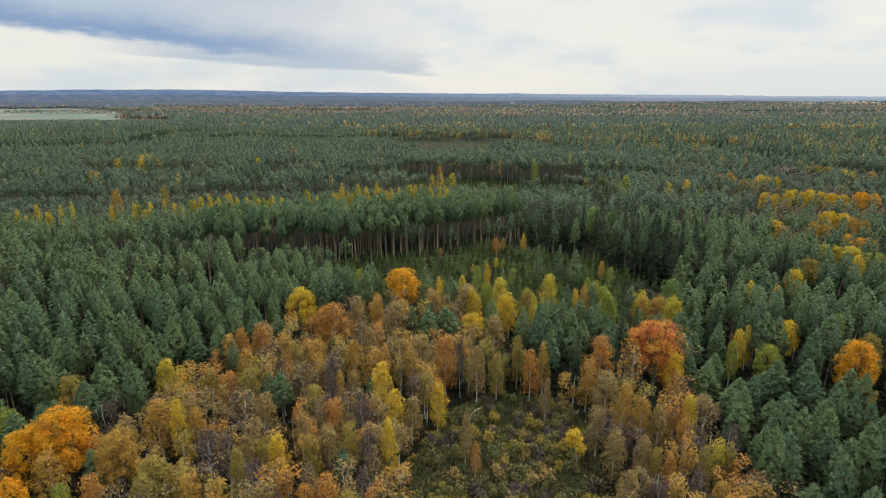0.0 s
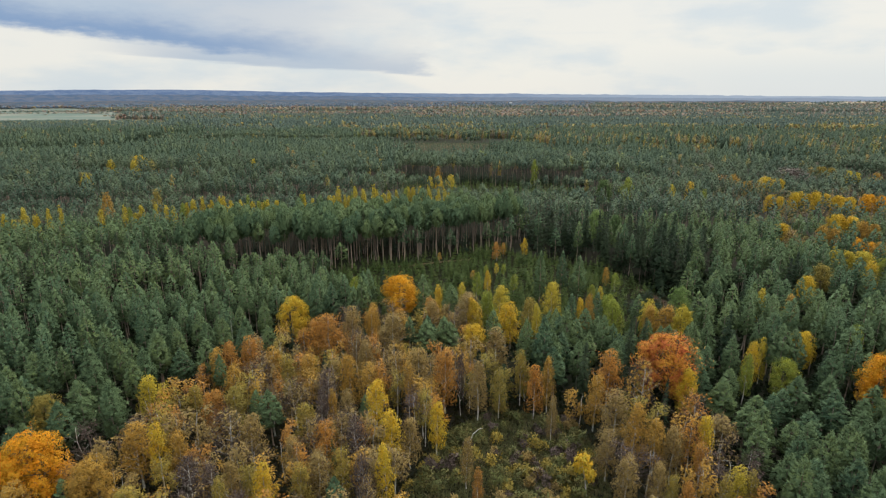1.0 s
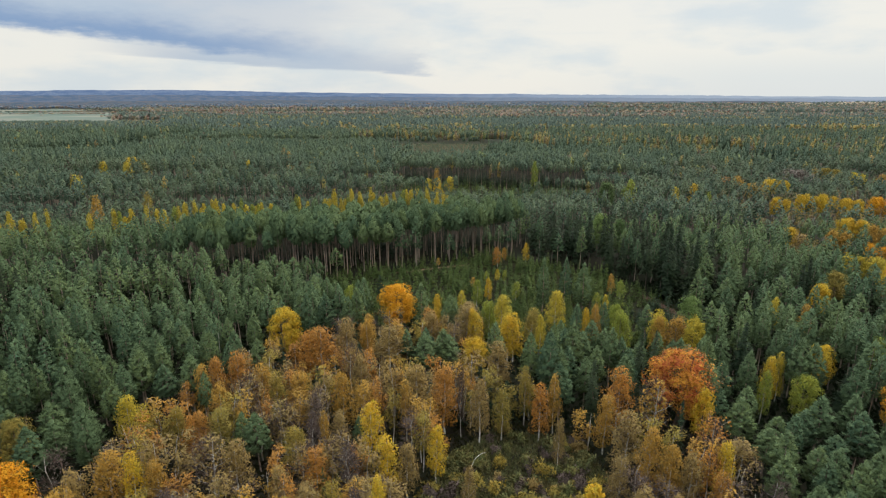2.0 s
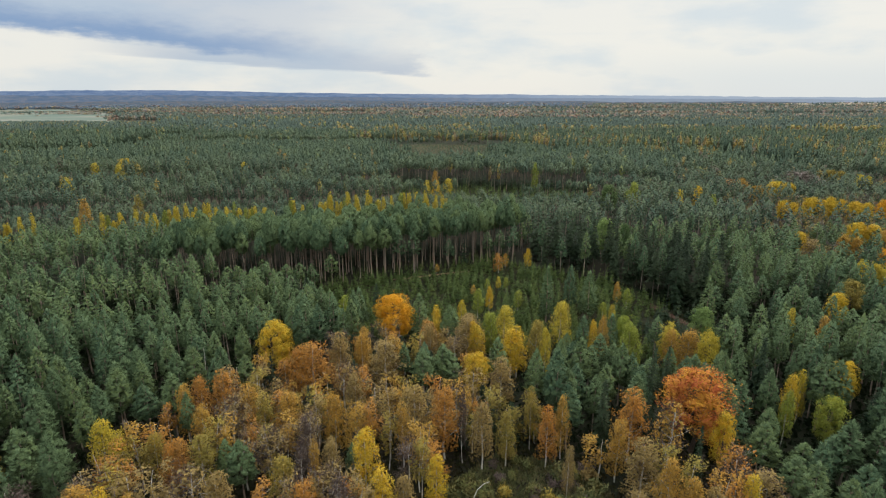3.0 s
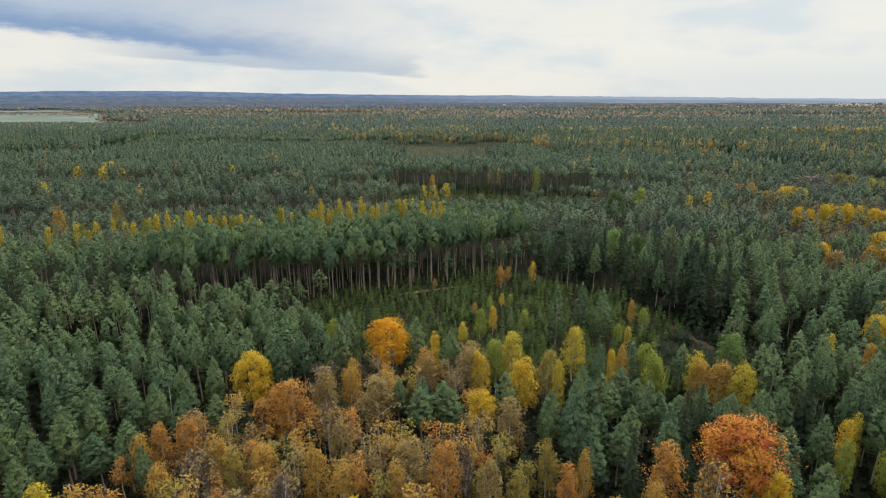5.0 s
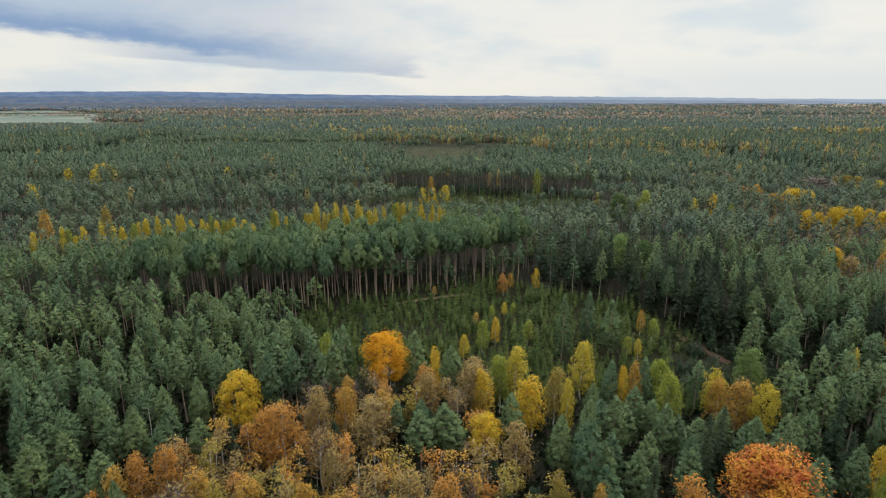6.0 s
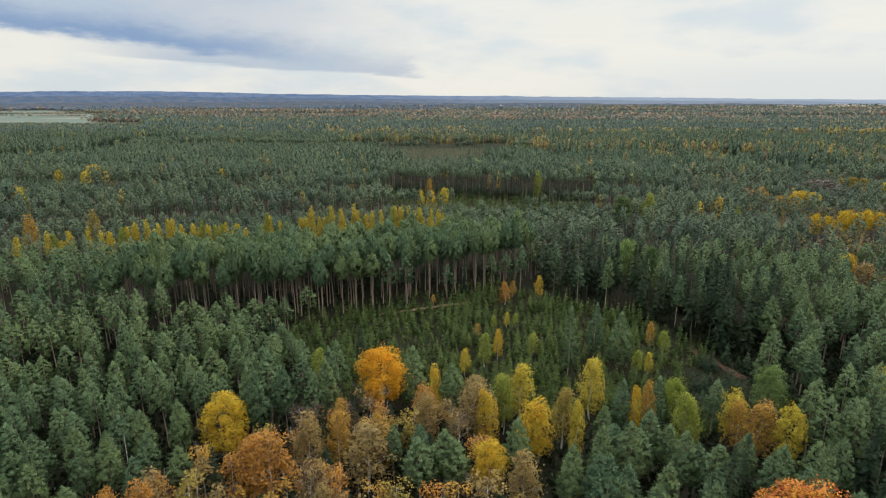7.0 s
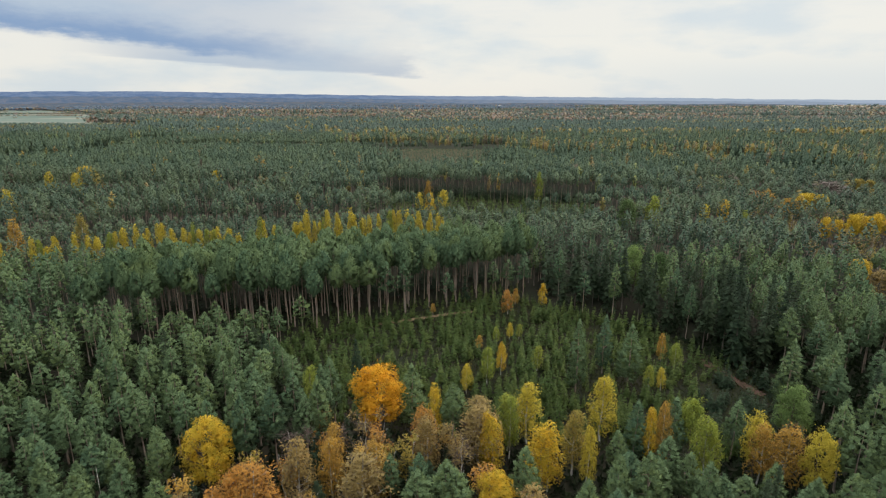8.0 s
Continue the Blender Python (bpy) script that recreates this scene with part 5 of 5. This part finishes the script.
for i in order[:300]:
    v = int(R.integers(0, 5))
    crown = mesh_of(("sapling", v), lambda: soup("crown", np.concatenate([sprays(700 + v, 4, 0.3, 1.0, 7, 7, "spruce", False), spruce_like(700 + v, 4, 1.1, 24, 2, 0.3, 0.14)]), [SAPLING], soft=0.45))
    stem = mesh_of(("sapling_stem", v), lambda: soup("trunk", conifer_trunk(720 + v, 4, 0.06, 5, 3), [DARK_BARK]))
    tree("young_spruce", spots[i, 0], spots[i, 1], (spots[i, 3] / 2.2, spots[i, 2] / 4.0), R.uniform(0, 6.28), [("trunk", stem), ("crown", crown)], "young bright green spruce in a replanted clearing", "tree", "young spruces")
corner = spots[shade] * np.array([1, 1, 1.15, 1.15])
wood("young_spruces", corner, SPRUCE_C, [SPRUCE, DARK_BARK], "dark young spruces in the clearing's corner")
rest = order[300:]
wood("young_spruces", spots[rest], SAPLING_C, [SAPLING, DARK_BARK], "young green spruces in a replanted clearing")
p = scatter(-84, 40, 230, 284, 2.5)
edge = np.interp(p[:, 0], [-84, -77, -43, -16, 10, 36, 40], [238, 240, 238, 253, 265, 277, 280])
p = p[(p[:, 1] > edge - 1) & (p[:, 1] < edge + 9) & (R.uniform(size=len(p)) < 0.75)]
hs = R.uniform(1.5, 5.0, len(p))
wood("young_spruces", np.column_stack([p, hs, hs * 0.45]), SAPLING_C, [SAPLING, DARK_BARK], "young spruces below the tall pines")
# dark young spruces added to deepen the shade behind the trunks
p = scatter(-108, 48, 240, 300, 4.2)
edge = np.interp(p[:, 0], [-112, -77, -43, -16, 10, 36, 48], [240, 244, 240, 254, 266, 278, 282])
p = p[inside(p[:, 0], p[:, 1], TALL_PINE) & (p[:, 1] > edge + 12)]
hs = R.uniform(3.0, 9.0, len(p))
wood("spruce_wood", np.column_stack([p, hs, hs * 0.5]), SPRUCE_C, [SPRUCE, DARK_BARK], "dark young spruces added for shade deep among tall pine trunks")
# a belt of added spruces stands in for the blackness inside the far stand
p = scatter(-44, 124, 455, 520, 3.8)
edge = np.interp(p[:, 0], [-44, -34, 18, 67, 112, 124], [488, 486, 473, 461, 455, 455])
p = p[(p[:, 1] > edge + 4) & (p[:, 1] < edge + 30)]
hs = R.uniform(6.0, 13.0, len(p))
wood("spruce_wood", np.column_stack([p, hs, hs * 0.5]), SPRUCE_C, [SPRUCE, DARK_BARK], "dark spruces added for shade behind a far clearing")
p = scatter(-34, 112, 396, 486, 4.4)
p = p[inside(p[:, 0], p[:, 1], CLEARING_TWO)]
wood("young_spruces", np.column_stack([p, R.uniform(4, 9, len(p)), R.uniform(2.2, 3.6, len(p))]), SAPLING_C, [SAPLING, DARK_BARK], "young trees in a far clearing")
p = scatter(-100, 130, 590, 890, 8.0)
p = p[inside(p[:, 0] + R.normal(0, 8, len(p)), p[:, 1], BOG)]
wood("bog_pines", np.column_stack([p, R.uniform(1.5, 5.5, len(p)), R.uniform(1.6, 3.4, len(p))]), PINE_D, [MID_HAZE_PINE, PINE_BARK], "low stunted pines on open ground")

# ---- shrubs and rough grass ----


def shrub_mesh(seed):
    rng = np.random.default_rng(seed)
    n = 300
    lobe = rng.normal(0, 0.55, (9, 3)) * np.array([1, 1, 0.4]) + np.array([0, 0, 0.85])
    way = unit(rng.normal(size=(n, 3)) + np.array([0, 0, 0.4]))
    at = lobe[rng.integers(0, 9, n)] + way * rng.uniform(0.2, 0.6, (n, 1))
    at[:, 2] = np.maximum(at[:, 2], 0.1)
    leaf = blades(rng, at, way, 0.3, 0.22, 0.6)
    stems = [tube([(0, 0, -0.2), q * np.array([0.5, 0.5, 0.6]), q], [0.04, 0.03, 0.01], 3) for q in lobe]
    return leaf, np.concatenate(stems)


p = scatter(-10, 36, 42, 130, 2.5)
x, y = p.T
p = p[inside(x, y, SHRUBLAND) & clear_of(p, 0.2) & (patches(x, y, 26, 9) + R.normal(0, 0.12, len(x)) > 0.36)]
for x, y in p:
    v = int(R.integers(0, 5))
    leaf, stems = mesh_of(("shrub", v), lambda: shrub_mesh(800 + v))
    colour = str(R.choice(["shrub", "shrub", "shrub", "olive", "brown", "grey"]))
    crown = mesh_of(("shrub", v, colour), lambda: soup("foliage", leaf, [SHRUB if colour == "shrub" else LEAF[colour]], soft=0.4))
    stem = mesh_of(("shrub_stem", v), lambda: soup("stems", stems, [DARK_BARK]))
    k = R.uniform(0.9, 1.8)
    tree("shrub", x, y, (k, k * R.uniform(0.8, 1.3)), R.uniform(0, 6.28), [("stems", stem), ("foliage", crown)],
         "willow shrub with %s leaves in rough grass" % ("dull olive" if colour == "shrub" else WORDS[colour]), "shrub", "shrubs")


def rough_grass(name, poly, per_m2, height, label, mat=None, wide=0.35):
    xs, ys = [q[0] for q in poly], [q[1] for q in poly]
    n = int((max(xs) - min(xs)) * (max(ys) - min(ys)) * per_m2)
    p = np.column_stack([R.uniform(min(xs), max(xs), n), R.uniform(min(ys), max(ys), n)])
    p = p[inside(p[:, 0], p[:, 1], poly)]
    at = np.column_stack([p, np.full(len(p), -0.1)])
    tris = blades(R, at, np.tile([0, 0, 1.0], (len(p), 1)), height, wide, 0.45)
    me = soup(name, tris, [mat or GRASS], None, patches(p[:, 0], p[:, 1], 9, 12) * 0.8)
    tagged(new(name, me), label, "grass", kind="stuff")


rough_grass("bog_grass", BOG, 0.8, 1.1, "tawny grass and heather on open ground", foliage("tawny_grass", (0.25, 0.21, 0.13), (0.20, 0.19, 0.12), (0.17, 0.175, 0.12), 0.2, 0.85, 0.05), 1.6)
rough_grass("rough_grass", SHRUBLAND, 14, 0.9, "brown and olive rough grass")
rough_grass("clearing_grass", YOUNG_SPRUCE, 4, 0.6, "rough grass between young spruces", foliage("dark_grass", (0.075, 0.072, 0.03), (0.055, 0.068, 0.025), (0.04, 0.055, 0.02), 0.2, 0.8, 0.25))
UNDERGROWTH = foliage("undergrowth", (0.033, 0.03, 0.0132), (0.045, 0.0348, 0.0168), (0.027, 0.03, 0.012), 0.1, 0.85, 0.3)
xs = R.uniform(-84, 60, 52000)
ys = R.uniform(42, 176, 52000)
ok = inside(xs, ys, GROVE) & ~inside(xs, ys, SHRUBLAND)
at = np.column_stack([xs[ok], ys[ok], np.full(ok.sum(), -0.1)])
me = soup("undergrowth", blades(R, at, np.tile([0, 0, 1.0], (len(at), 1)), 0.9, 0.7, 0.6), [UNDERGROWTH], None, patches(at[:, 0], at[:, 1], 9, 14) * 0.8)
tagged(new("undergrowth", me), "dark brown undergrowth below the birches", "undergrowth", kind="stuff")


def dead_stem(name, points, radius, label):
    """A bare weathered stem."""
    me = soup("trunk", tube(points, np.linspace(radius, radius * 0.35, len(points)), 6), [BIRCH_BARK])
    x, y = points[0][:2]
    foot = tagged(new(name), label, "dead tree")
    foot.location = (x, y, 0)
    part = new("trunk", me)
    part.parent, part.location = foot, (-x, -y, 0)


dead_stem("bent_birch", [(5.6, 111.5, -0.2), (5.9, 111.8, 2.2), (6.6, 112.4, 3.6), (7.9, 113.2, 4.3), (9.0, 113.8, 4.2)], 0.11, "bent white birch stem over rough grass")
dead_stem("leaning_birch", [(41.2, 89.6, -0.2), (39.9, 89.0, 2.4), (38.3, 88.4, 4.8), (36.6, 87.8, 7.0)], 0.13, "leaning bare birch stem with pale bark")
dead_stem("dead_snag", [(-59.6, 153.2, -0.2), (-59.5, 153.3, 5.0), (-59.3, 153.2, 9.0), (-59.2, 153.1, 13.0)], 0.10, "grey dead standing tree trunk among pines")

house = tagged(new("farmhouse"), "small white farmhouse in distant woods", "house")
house.location = (420, 3500, 17)
for pname, verts, faces, mat in (
    ("wall", [(-7, -4, 0), (7, -4, 0), (7, 4, 0), (-7, 4, 0), (-7, -4, 6), (7, -4, 6), (7, 4, 6), (-7, 4, 6)], [(0, 1, 5, 4), (1, 2, 6, 5), (2, 3, 7, 6), (3, 0, 4, 7)], surface("white_render", (0.8, 0.8, 0.78), (0.74, 0.74, 0.72), (0.66, 0.66, 0.64))),
    ("roof", [(-7.5, -4.6, 5.8), (7.5, -4.6, 5.8), (7.5, 4.6, 5.8), (-7.5, 4.6, 5.8), (-7.5, 0, 9), (7.5, 0, 9)], [(0, 1, 5, 4), (2, 3, 4, 5), (0, 4, 3), (1, 2, 5)], DARK_BARK),
):
    me = bpy.data.meshes.new(pname)
    me.from_pydata(verts, [], faces)
    me.materials.append(mat)
    new(pname, me).parent = house

# young growth below the pines; its near-black leaves imitate the shade between trunks
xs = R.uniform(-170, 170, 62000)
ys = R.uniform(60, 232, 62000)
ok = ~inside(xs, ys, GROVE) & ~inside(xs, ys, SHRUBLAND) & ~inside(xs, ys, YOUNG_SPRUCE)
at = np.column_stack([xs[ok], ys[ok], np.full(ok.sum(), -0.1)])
me = soup("understorey", blades(R, at, np.tile([0, 0, 1.0], (len(at), 1)), 1.5, 1.1, 0.6), [foliage("shade_dark_leaves", (0.016, 0.024, 0.010), (0.022, 0.030, 0.012), (0.014, 0.020, 0.010), 0.1, 0.85, 0.3)], None, patches(at[:, 0], at[:, 1], 14, 15) * 0.9)
tagged(new("understorey", me), "young growth below the pines, near black for shade", "undergrowth", kind="stuff")
